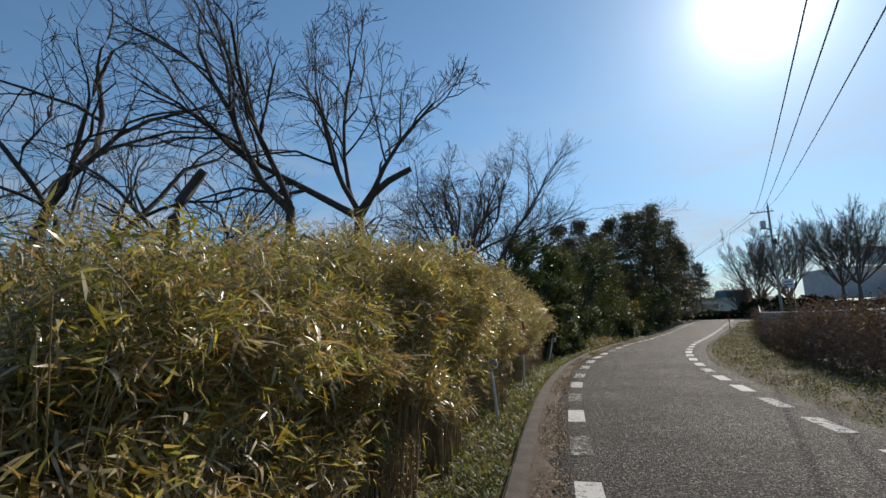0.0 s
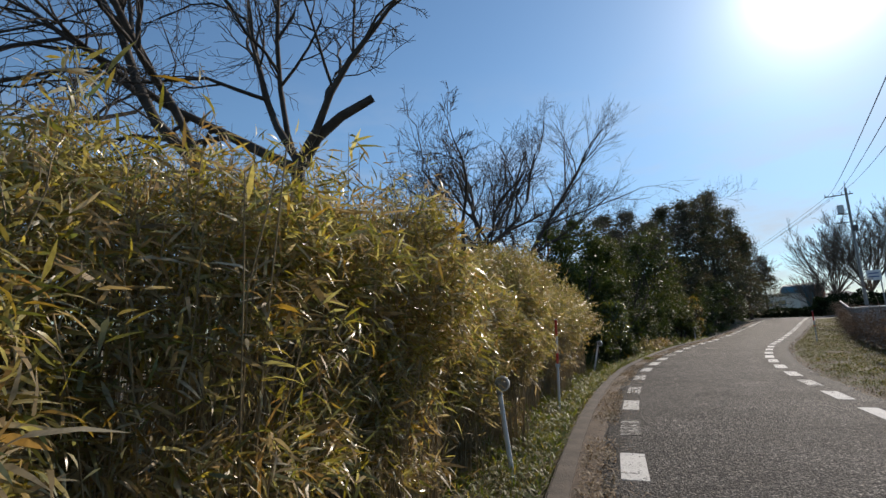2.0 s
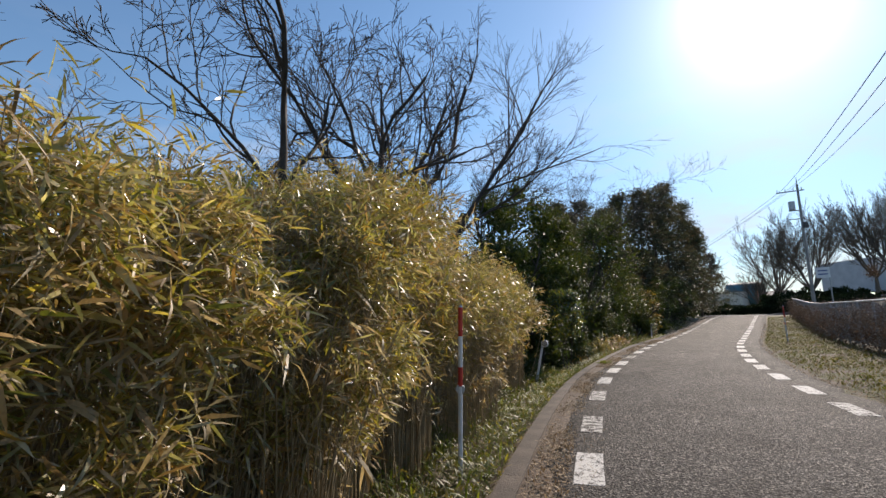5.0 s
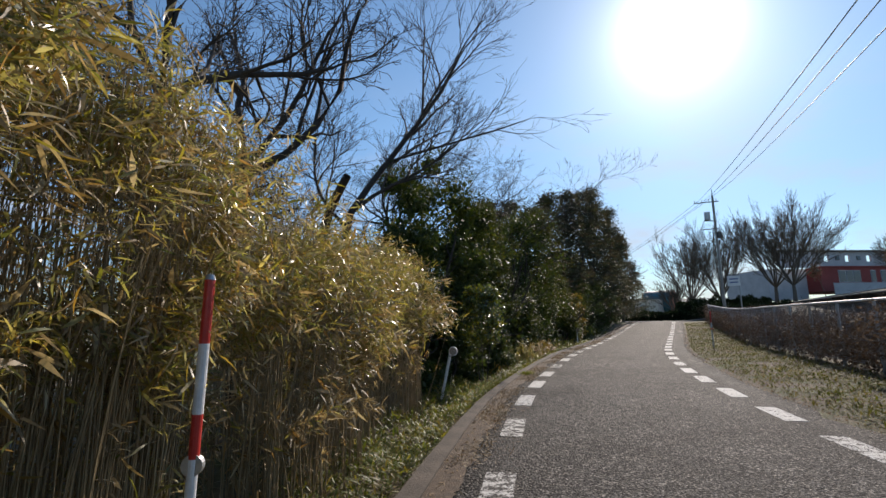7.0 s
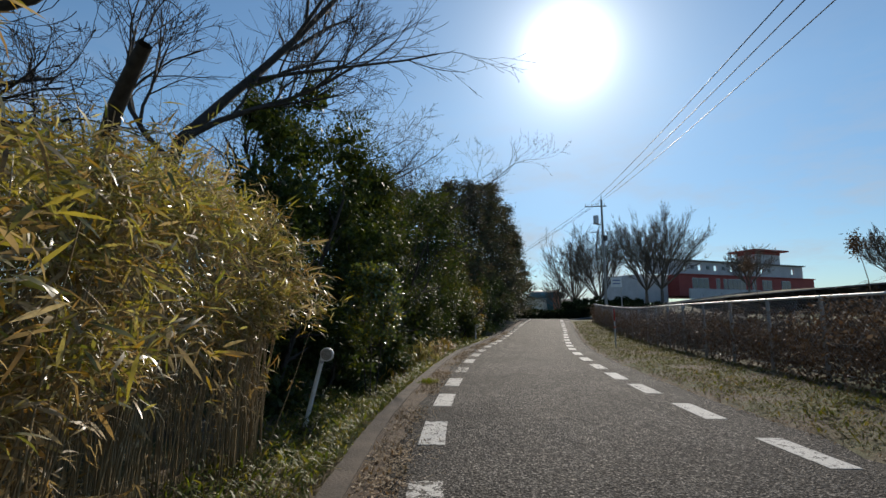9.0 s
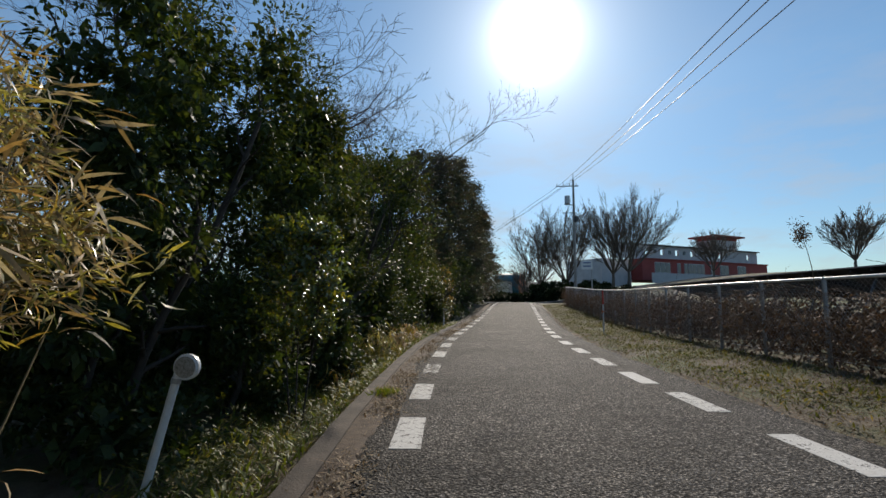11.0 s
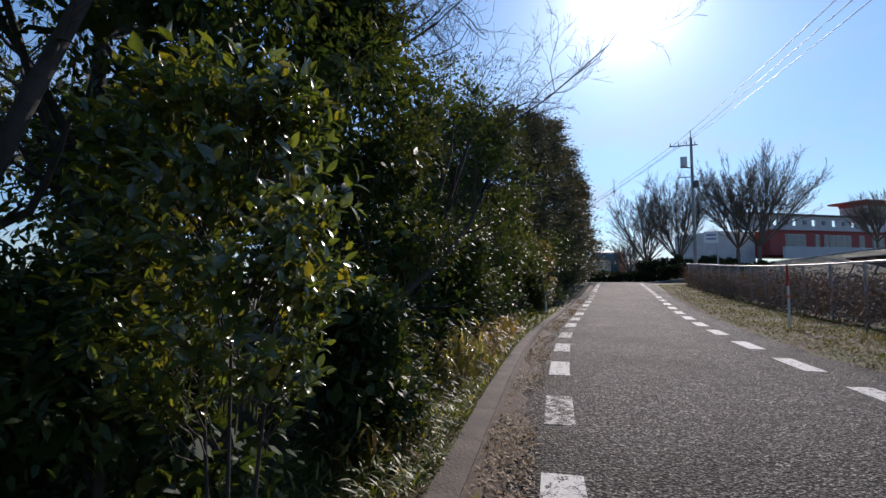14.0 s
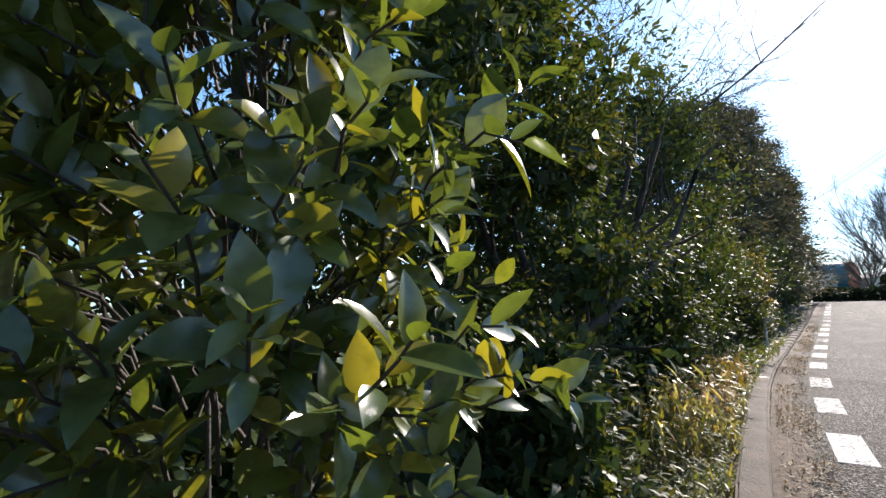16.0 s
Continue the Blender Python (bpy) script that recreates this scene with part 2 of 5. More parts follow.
ROOF_BLUE = plain("blue_green_roof", (0.03, 0.10, 0.13), (0.06, 0.17, 0.2), 0.8, 0.5)
TERRACOTTA = plain("terracotta_render", (0.38, 0.14, 0.07), (0.5, 0.2, 0.11), 0.6, 0.8)
CREAM = plain("cream_render", (0.5, 0.46, 0.38), (0.68, 0.63, 0.54), 0.6, 0.8)
SIGN_WHITE = plain("sign_white", (0.62, 0.63, 0.64), (0.8, 0.8, 0.8), 3.0, 0.4)
SIGN_BLUE = plain("sign_blue", (0.05, 0.09, 0.25), (0.09, 0.14, 0.34), 3.0, 0.4)


def make_glass():
    s = Shade("window_glass")
    s.colour((0.05, 0.075, 0.1)).rough(0.06)
    s.bsdf.inputs["Specular IOR Level"].default_value = 0.9
    return s.mat


GLASS = make_glass()


def make_solar():
    """Dark silicon cells under glass, with fine pale lines."""
    s = Shade("solar_cells")
    grid = s.node("ShaderNodeTexBrick", Scale=6.0)
    grid.inputs["Color1"].default_value = (0.012, 0.015, 0.028, 1)
    grid.inputs["Color2"].default_value = (0.016, 0.019, 0.034, 1)
    grid.inputs["Mortar"].default_value = (0.12, 0.12, 0.13, 1)
    grid.inputs["Mortar Size"].default_value = 0.012
    grid.offset = 0.0
    s.link(s.pos, grid.inputs["Vector"])
    s.colour(grid.outputs["Color"]).rough(0.45)
    s.bsdf.inputs["Specular IOR Level"].default_value = 0.2
    return s.mat


SOLAR = make_solar()
BAMBOO = leafy("bamboo_leaf", [(0.3, 0.255, 0.055), (0.13, 0.15, 0.034), (0.57, 0.47, 0.24), (0.085, 0.11, 0.028), (0.62, 0.54, 0.36), (0.2, 0.19, 0.048), (0.38, 0.22, 0.055), (0.11, 0.13, 0.032), (0.38, 0.29, 0.15), (0.42, 0.34, 0.08)], 0.32, 0.42, 0.7, (1.52, 1.5, 0.72))
DRY_BAMBOO = leafy("dry_bamboo_leaf", [(0.36, 0.26, 0.13), (0.22, 0.155, 0.075), (0.6, 0.49, 0.31), (0.14, 0.1, 0.048), (0.65, 0.56, 0.4), (0.28, 0.2, 0.09), (0.43, 0.26, 0.09), (0.5, 0.4, 0.25)], 0.5, 0.34, 0.4, (1.5, 1.36, 0.9))
GLOSSY = leafy("glossy_evergreen_leaf", [(0.075, 0.105, 0.042), (0.09, 0.13, 0.046), (0.06, 0.09, 0.038), (0.12, 0.15, 0.042), (0.078, 0.115, 0.042), (0.1, 0.14, 0.04), (0.2, 0.19, 0.035)], 0.24, 0.3, 0.8, (2.6, 2.3, 0.55))
BROADLEAF = leafy("dark_evergreen_leaf", [(0.03, 0.058, 0.018), (0.045, 0.08, 0.022), (0.026, 0.05, 0.017), (0.06, 0.092, 0.024), (0.075, 0.1, 0.025)], 0.52, 0.36, 0.38, (1.9, 1.55, 0.65))
SHEEN = leafy("sheeny_evergreen_leaf", [(0.04, 0.06, 0.022), (0.05, 0.075, 0.024), (0.034, 0.053, 0.02), (0.065, 0.09, 0.025), (0.1, 0.105, 0.025)], 0.58, 0.38, 0.3, (2.0, 1.6, 0.65))
YELLOWED = leafy("yellowed_leaf", [(0.40, 0.30, 0.05), (0.3, 0.26, 0.05), (0.42, 0.22, 0.04)], 0.45, 0.4, 0.4, (1.1, 1.0, 0.5))
NEEDLES = leafy("conifer_needles", [(0.06, 0.074, 0.044), (0.072, 0.086, 0.048), (0.09, 0.086, 0.052), (0.1, 0.078, 0.05)], 0.6, 0.32, 0.3, (1.3, 1.2, 0.9))
WEED = leafy("weed_leaf", [(0.10, 0.14, 0.025), (0.15, 0.18, 0.035), (0.07, 0.11, 0.02), (0.2, 0.2, 0.05), (0.28, 0.23, 0.1)], 0.5, 0.45, 0.4, (1.6, 1.5, 0.5))
VERGE_LITTER = leafy("dull_verge_litter", [(0.16, 0.1, 0.052), (0.25, 0.165, 0.088), (0.09, 0.056, 0.03), (0.33, 0.235, 0.13)], 0.85, 0.15, 0.15, (1.0, 0.9, 0.7))
VERGE_WEED = leafy("dull_verge_weed", [(0.08, 0.09, 0.018), (0.12, 0.13, 0.025), (0.055, 0.065, 0.015), (0.16, 0.14, 0.04), (0.2, 0.15, 0.07)], 0.65, 0.4, 0.2, (1.5, 1.5, 0.5))
LITTER = leafy("fallen_leaf", [(0.3, 0.2, 0.11), (0.4, 0.3, 0.18), (0.2, 0.13, 0.075), (0.5, 0.4, 0.27)], 0.75, 0.2, 0.3, (1.0, 0.9, 0.7))
DRY_VINE_LEAF = leafy("dry_vine_leaf", [(0.17, 0.10, 0.06), (0.25, 0.16, 0.1), (0.11, 0.07, 0.045), (0.3, 0.22, 0.16)], 0.75, 0.2, 0.3, (1.0, 0.9, 0.7))
BRAMBLE = leafy("bramble_leaf", [(0.07, 0.045, 0.033), (0.1, 0.066, 0.047), (0.05, 0.034, 0.025), (0.15, 0.1, 0.072)], 0.8, 0.15, 0.2, (1.0, 0.9, 0.7))
HEDGE_LEAF = leafy("clipped_hedge_leaf", [(0.02, 0.035, 0.014), (0.03, 0.045, 0.016), (0.016, 0.028, 0.012)], 0.75, 0.2, 0.12, (1.4, 1.3, 0.6))

# ---- building helpers ----


def mesh_of(name, verts, faces, mat, smooth=False):
    """A mesh from numpy arrays; faces is a list of index arrays of one width each."""
    me = bpy.data.meshes.new(name)
    faces = [np.asarray(f, dtype=np.int32) for f in faces if len(f)]
    loops = np.concatenate([f.ravel() for f in faces])
    sizes = np.concatenate([np.full(len(f), f.shape[1], dtype=np.int32) for f in faces])
    me.vertices.add(len(verts))
    me.vertices.foreach_set("co", np.asarray(verts, dtype=np.float32).ravel())
    me.loops.add(len(loops))
    me.loops.foreach_set("vertex_index", loops)
    me.polygons.add(len(sizes))
    me.polygons.foreach_set("loop_start", np.concatenate([[0], np.cumsum(sizes)[:-1]]).astype(np.int32))
    if smooth:
        me.polygons.foreach_set("use_smooth", np.ones(len(sizes), dtype=bool))
    me.update(calc_edges=True)
    me.validate()
    me.materials.append(mat)
    return me


def part(name, bm, material, parent, label=""):
    """One bmesh as one mesh object under a thing or a part."""
    me = bpy.data.meshes.new(name)
    bm.to_mesh(me)
    bm.free()
    me.materials.append(material)
    ob = new(name, me)
    ob.parent = parent
    return tagged(ob, label)


def hang(name, me, parent, label=""):
    ob = new(name, me)
    ob.parent = parent
    return tagged(ob, label)


def thing(name, at, label, category, group="", kind=""):
    ob = new(name)
    ob.location = at
    ob.empty_display_size = 0.2
    return tagged(ob, label, category, group, kind)


def box(size, centre=(0, 0, 0), bevel=0.0, bm=None):
    bm = bm or bmesh.new()
    made = bmesh.ops.create_cube(bm, size=1.0, matrix=Matrix.Translation(centre) @ Matrix.Diagonal((*size, 1)))
    if bevel:
        edges = {e for v in made["verts"] for e in v.link_edges}
        bmesh.ops.bevel(bm, geom=list(edges), offset=bevel, segments=2, affect="EDGES")
    return bm


def rod(r1, r2, a, b, sides=12, bm=None, cap=True):
    """A tapered rod from a to b."""
    bm = bm or bmesh.new()
    a, b = Vector(a), Vector(b)
    m = Matrix.Translation((a + b) / 2) @ (b - a).to_track_quat("Z", "Y").to_matrix().to_4x4()
    bmesh.ops.create_cone(bm, cap_ends=cap, segments=sides, radius1=r1, radius2=r2, depth=(b - a).length, matrix=m)
    return bm


def unit(v):
    return v / np.maximum(np.linalg.norm(v, axis=-1, keepdims=True), 1e-9)


def tube_mesh(name, lines, radii, sides, mat):
    """Tubes along N lines of K points each."""
    n, k, _ = lines.shape
    d = np.gradient(lines, axis=1)
    d = unit(d)
    ref = np.where(np.abs(d[..., 2:3]) > 0.9, np.array([1.0, 0, 0]), np.array([0, 0, 1.0]))
    u = unit(np.cross(d, ref))
    w = np.cross(d, u)
    a = np.arange(sides) * 2 * np.pi / sides
    ring = lines[:, :, None] + radii[:, :, None, None] * (u[:, :, None] * np.cos(a)[:, None] + w[:, :, None] * np.sin(a)[:, None])
    verts = ring.reshape(-1, 3)
    base = (np.arange(n)[:, None, None] * k + np.arange(k - 1)[None, :, None]) * sides
    i, j = np.arange(sides)[None, None], (np.arange(sides)[None, None] + 1) % sides
    quads = np.stack(np.broadcast_arrays(base + i, base + j, base + sides + j, base + sides + i), -1).reshape(-1, 4)
    return verts, quads


def merge(pieces):
    verts, faces, off = [], {}, 0
    for v, *fs in pieces:
        verts.append(v)
        for f in fs:
            faces.setdefault(f.shape[1], []).append(f + off)
        off += len(v)
    return np.concatenate(verts), [np.concatenate(f) for f in faces.values()]


def leaves(pos, way, up, length, width, bend=0.25, fine=False):
    """Leaf blades: from pos along way, lying across up, drooping by bend at the tip. fine: more cuts and a folded midrib."""
    way = unit(way)
    side = unit(np.cross(way, up))
    nor = np.cross(side, way)
    n = len(pos)
    length, width = np.broadcast_to(length, n)[:, None], np.broadcast_to(width, n)[:, None]
    bend = np.broadcast_to(bend, n)[:, None]
    if fine:
        ts = [0.0, 0.1, 0.28, 0.5, 0.72, 0.9, 1.0]
        ws = [0.06, 0.5, 0.92, 1.0, 0.76, 0.32, 0.0]
        rows = []
        for t, q in zip(ts, ws):
            c = pos + way * length * t - nor * length * bend * t * t
            rise = nor * width * 0.16 * q
            rows += [c - side * width * 0.5 * q + rise, c, c + side * width * 0.5 * q + rise]
        verts = np.stack(rows, 1)
        k = len(rows)
        f = []
        for r in range(len(ts) - 1):
            for c in (0, 1):
                f.append([3 * r + c, 3 * r + c + 1, 3 * r + 4 + c, 3 * r + 3 + c])
        idx = (np.arange(n) * k)[:, None, None]
        return verts.reshape(-1, 3), (idx + np.array(f)[None]).reshape(-1, 4)
    c1, c2 = pos + way * length * 0.35 - nor * length * bend * 0.12, pos + way * length * 0.72 - nor * length * bend * 0.52
    tip = pos + way * length - nor * length * bend
    verts = np.stack([pos, c1 - side * width * 0.5, c1 + side * width * 0.5, c2 - side * width * 0.36, c2 + side * width * 0.36, tip], 1)
    idx = (np.arange(n) * 6)[:, None]
    tris = np.concatenate([idx + np.array([0, 2, 1]), idx + np.array([3, 4, 5])])
    return verts.reshape(-1, 3), tris, idx + np.array([1, 2, 4, 3])


def flakes(pos, way, up, length, width):
    """Small far leaves: one folded diamond each."""
    way = unit(way)
    side = unit(np.cross(way, up))
    n = len(pos)
    length, width = np.broadcast_to(length, n)[:, None], np.broadcast_to(width, n)[:, None]
    mid = pos + way * length * 0.5
    verts = np.stack([pos, mid - side * width * 0.5, pos + way * length, mid + side * width * 0.5], 1).reshape(-1, 3)
    return verts, (np.arange(n) * 4)[:, None] + np.array([0, 3, 2, 1])


def scatter(rng, n):
    return unit(rng.normal(size=(n, 3)))


# ---- the road's line ----
# The left row of dashes, as a smooth curve; all else lies at an offset to its right.
CY = np.array([-60, -20, -6, 1, 6.9, 10.97, 13.1, 15.3, 17.75, 19.8, 21.9, 23.7, 25.85, 27.93, 29.95, 33, 40, 47.6, 55.8, 67.0, 80.0])
CX = np.array([-7.5, -2.6, -0.2, 0.98, 2.12, 3.03, 3.58, 4.25, 5.04, 5.78, 6.7, 7.58, 8.61, 9.69, 10.78, 12.5, 17.0, 22.0, 27.3, 34.6, 43.1])
GRID_Y = np.arange(-60, 80.01, 0.25)
raw = np.interp(GRID_Y, CY, CX)
pad = np.concatenate([raw[0] + (raw[1] - raw[0]) * np.arange(-10, 0), raw, raw[-1] + (raw[-1] - raw[-2]) * np.arange(1, 11)])
GRID_X = np.convolve(pad, np.ones(21) / 21, "valid")
GRID_S = np.concatenate([[0], np.cumsum(np.hypot(np.diff(GRID_X), np.diff(GRID_Y)))])
GRID_S -= np.interp(0, GRID_Y, GRID_S)
HEADING = np.arctan2(np.gradient(GRID_X), np.gradient(GRID_Y))


def s_at(y):
    return float(np.interp(y, GRID_Y, GRID_S))


def on_line(s, off):
    """Plan places at the way s along the line and the offset to its right."""
    s, off = np.broadcast_arrays(np.asarray(s, float), np.asarray(off, float))
    k = np.clip(s, GRID_S[0], GRID_S[-1])
    over = s - k
    h = np.interp(k, GRID_S, HEADING)
    near = np.clip(off, -45, 45)
    x = np.interp(k, GRID_S, GRID_X) + over * np.sin(h) + near * np.cos(h)
    y = np.interp(k, GRID_S, GRID_Y) + over * np.cos(h) - near * np.sin(h)
    far = off - near
    return x + far * math.cos(0.4), y - far * math.sin(0.4)


S_END = s_at(66.0)
S_CROSS = s_at(68.6)


def rise(s):
    """The lane's slow climb towards the junction."""
    t = np.clip((np.asarray(s, float) - 38.0) / (S_END - 38.0), 0, 1)
    return 0.95 * t * t * (3 - 2 * t)


def ground_z(s, off):
    s, off = np.broadcast_arrays(np.asarray(s, float), np.asarray(off, float))
    z = np.interp(off, [-900, -200, -40, -8, -4, -2.4, -1.6, -1.15, -0.92, -0.6, 4.6, 5.0, 7.2, 8.0, 10.2, 13.0, 18, 25, 40, 70, 200, 900],
                  [-6, -3, -0.5, 0.2, 0.0, -0.2, -0.3, -0.2, -0.08, -0.06, -0.06, 0.02, 0.1, 0.12, 0.25, 0.5, 1.3, 2.3, 3.2, 3.9, 5, 6])
    flat = np.clip((np.abs(s - S_CROSS) - 4.0) / 6.0, 0, 1)
    z = np.where(off < 9, np.where(off > -120, -0.06 + (z + 0.06) * flat, z), z)
    bank = np.clip((s - 58) / 14, 0, 1) * np.clip((off - 8) / 8, 0, 1) * np.clip((240 - s) / 60, 0, 1)
    z = z + rise(s) + bank * np.interp(off, [8, 20, 60, 120], [0.9, 0.9, 0.6, 0.4])
    beyond = np.clip((s - S_CROSS - 12) / 60, 0, 1) * np.clip((16 - off) / 8, 0, 1)
    return z * (1 - beyond) + beyond * 2.6


def ground_at(x, y):
    """The ground's height at a plan place."""
    k = int(np.argmin((GRID_X - x) ** 2 + (GRID_Y - y) ** 2))
    h = HEADING[k]
    along = (x - GRID_X[k]) * math.sin(h) + (y - GRID_Y[k]) * math.cos(h)
    return float(ground_z(GRID_S[k] + along, (x - GRID_X[k]) * math.cos(h) - (y - GRID_Y[k]) * math.sin(h)))


def set_on(s, off, lift=0.0):
    x, y = on_line(s, off)
    return float(x), float(y), float(ground_z(s, off)) + lift


# ---- ground and road ----
gs = np.concatenate([[-900, -500, -250, -120, -70], np.arange(-50, -8, 4.0), np.arange(-8, 48, 0.7), np.arange(48, 100, 2.0), [110, 130, 170, 250, 450, 900]])
go = np.concatenate([[-900, -500, -250, -120, -70, -45, -30, -20, -14, -10, -8, -6, -5, -4], np.arange(-3.2, -1.3, 0.3), [-1.3, -1.15, -1.0, -0.84, -0.6, 0, 2, 4.0, 4.6], np.arange(4.8, 8.4, 0.3), [9, 10, 11.5, 13, 15, 18, 22, 27, 33, 40, 45, 55, 70, 100, 150, 250, 500, 900]])
ss, oo = np.meshgrid(gs, go, indexing="ij")
gx, gy = on_line(ss, oo)
gz = ground_z(ss, oo)
rough = np.array([noise.noise((float(a) * 0.9, float(b) * 0.9, 0.0)) for a, b in zip(gx.ravel(), gy.ravel())]).reshape(gx.shape)
loose = ((oo < -0.9) | (oo > 4.9)) & (np.abs(ss - S_CROSS) > 5)
gz = gz + np.where(loose, np.where(np.abs(oo - 2) > 6, 0.09, 0.03) * rough, 0)
ni, nj = gx.shape
ii = (np.arange(ni - 1)[:, None] * nj + np.arange(nj - 1)[None]).ravel()
ground = new("ground", mesh_of("ground", np.stack([gx, gy, gz], -1).reshape(-1, 3), [np.stack([ii, ii + 1, ii + nj + 1, ii + nj], -1)], EARTH, True))
tagged(ground, "earth and thin grass beside the lane", "ground", kind="structure")


def strip(name, s_from, s_to, step, offs, heights, mat, wobble=0.0):
    """A slab of road laid along the line, with a skirt."""
    sv = np.arange(s_from, s_to + 1e-6, step)
    s2, o2 = np.meshgrid(sv, np.asarray(offs, float), indexing="ij")
    h2 = np.broadcast_to(np.asarray(heights, float), s2.shape)
    o2 = o2.copy()
    if wobble:
        o2[:, -2:] += np.array([[wobble * noise.noise((float(a) * 0.8, 7.0, 0.0)) + 0.3 * wobble * noise.noise((float(a) * 4.0, 3.0, 0.0))] for a in sv])
    x, y = on_line(s2, o2)
    n, m = s2.shape
    k = (np.arange(n - 1)[:, None] * m + np.arange(m - 1)[None]).ravel()
    return mesh_of(name, np.stack([x, y, h2 + rise(s2)], -1).reshape(-1, 3), [np.stack([k, k + 1, k + m + 1, k + m], -1)], mat)


road = new("road", strip("road", s_at(-58), S_END + 0.4, 0.5, [-0.62, -0.6, 0, 1.0, 2.0, 3.0, 4.0, 4.6, 4.66], [-0.12, -0.012, 0.0, 0.014, 0.02, 0.014, 0.0, -0.012, -0.12], ASPHALT, 0.22))
tagged(road, "worn grey chip-seal asphalt lane, gently curving", "road", kind="structure")


def lay_dash(s, off, length, wide, mat):
    """One painted dash, a few millimetres thick, following the bend."""
    n = 5
    sv = np.linspace(s - length / 2, s + length / 2, n)
    crown = float(np.interp(off, [-0.6, 0, 1, 2, 3, 4, 4.6], [-0.012, 0, 0.014, 0.02, 0.014, 0, -0.012]))
    rows = []
    for a in sv:
        for o, z in ((-wide / 2, -0.003), (-wide / 2, 0.005), (wide / 2, 0.005), (wide / 2, -0.003)):
            x, y = on_line(a, off + o)
            rows.append((float(x), float(y), crown + z + float(rise(a))))
    k = np.arange(n - 1)[:, None, None] * 4 + np.array([[0, 1, 5, 4], [1, 2, 6, 5], [2, 3, 7, 6]])[None]
    caps = np.array([[0, 1, 2, 3], [4 * n - 4, 4 * n - 1, 4 * n - 2, 4 * n - 3]])
    me = mesh_of("dash", np.array(rows), [np.concatenate([k.reshape(-1, 4), caps])], mat)
    me.polygons.foreach_set("use_smooth", np.zeros(len(me.polygons), dtype=bool))
    ob = new("dash", me)
    ob.parent = road
    return ob


for k in range(-8, 5):
    lay_dash(6.93 + 2.13 * k, 0.0, 1.1, 0.30, WORN_PAINT)
LATER_LEFT = [18.05, 20.35, 22.6, 24.75, 27.07, 29.47, 31.75, 33.95, 36.55]
for d in LATER_LEFT + [36.55 + 2.27 * k for k in range(1, 17)]:
    lay_dash(d, 0.0, 1.15, 0.30, WORN_PAINT)
for k in range(-8, 6):
    lay_dash(8.78 + 2.165 * k, 3.95, 1.2, 0.30, PAINT)
LATER_RIGHT = [21.95, 24.22, 26.22, 28.37, 30.7, 33.07, 35.65]
for d in LATER_RIGHT + [35.65 + 2.3 * k for k in range(1, 17)]:
    lay_dash(d, float(np.interp(d, [21, 26], [3.92, 3.74])), 1.25, 0.30, PAINT)

cross_v, cross_f = [], []
for k, a in enumerate(np.linspace(-70, 70, 29)):
    for d, z in ((-2.4, -0.12), (-2.38, 0.0), (0, 0.03), (2.4, 0.0), (2.42, -0.12)):
        x, y = on_line(S_CROSS, a)
        h = float(HEADING[-1])
        cross_v.append((float(x) + d * math.sin(h), float(y) + d * math.cos(h), z + 0.07 + float(ground_z(S_CROSS, a))))
kk = (np.arange(28)[:, None] * 5 + np.arange(4)[None]).ravel()
cross_road = new("road", mesh_of("cross_road", np.array(cross_v), [np.stack([kk, kk + 1, kk + 6, kk + 5], -1)], plain("pale_asphalt", (0.1, 0.1, 0.1), (0.17, 0.17, 0.165), 0.8, 0.8)))
tagged(cross_road, "pale asphalt cross road at the lane's end", "road", kind="structure")

kerb = thing("kerb", (0, 0, 0), "weathered concrete edging along the lane", "kerb", kind="structure")
rk = random.Random(4)


def kerb_off(s):
    return float(np.interp(s, [0, 18, 26, 34], [-0.77, -0.74, -0.76, -0.84]))


kerb_s = s_at(-12)
while kerb_s < S_END - 3:
    # cast blocks with rounded arrises, slightly out of line
    size = 1.0
    mid = kerb_s + size / 2
    x, y = on_line(mid, kerb_off(mid) + rk.uniform(-0.003, 0.003))
    x2, y2 = on_line(mid + 0.3, kerb_off(mid + 0.3))
    h = math.atan2(float(x2 - x), float(y2 - y))
    bm = box((0.27, size + 0.03, 0.3))
    bmesh.ops.bevel(bm, geom=[e for e in bm.edges if abs(e.verts[0].co.y - e.verts[1].co.y) > 0.5], offset=0.03, segments=3, affect="EDGES")
    ob = part("kerb_block", bm, CONCRETE, kerb)
    ob.matrix_world = pose(float(x), float(y), -0.118 + float(rise(mid)) + rk.uniform(-0.001, 0.001), 0.0, rk.uniform(-0.15, 0.15), -math.degrees(h))
    kerb_s += size


# soil washed over the asphalt's edge, with a ragged border
soil_s = np.arange(s_at(-12), S_END - 3, 0.06)
ragged = np.array([0.13 * noise.noise((float(a) * 0.7, 1.0, 0.0)) + 0.10 * noise.noise((float(a) * 2.9, 5.0, 0.0)) + 0.06 * noise.noise((float(a) * 11.0, 9.0, 0.0)) for a in soil_s])
edge = np.clip(-0.36 + ragged, -0.57, -0.12)
soil_v = []
for o, z in ((np.full(len(soil_s), -0.66), 0.014), (-0.6 + 0 * edge, 0.016), (edge * 0.5 - 0.3, 0.013), (edge - 0.015, 0.007), (edge, -0.004)):
    x, y = on_line(soil_s, o)
    soil_v.append(np.stack([x, y, z + rise(soil_s)], -1))
soil_v = np.stack(soil_v, 1)
kk = (np.arange(len(soil_s) - 1)[:, None] * 5 + np.arange(4)[None]).ravel()
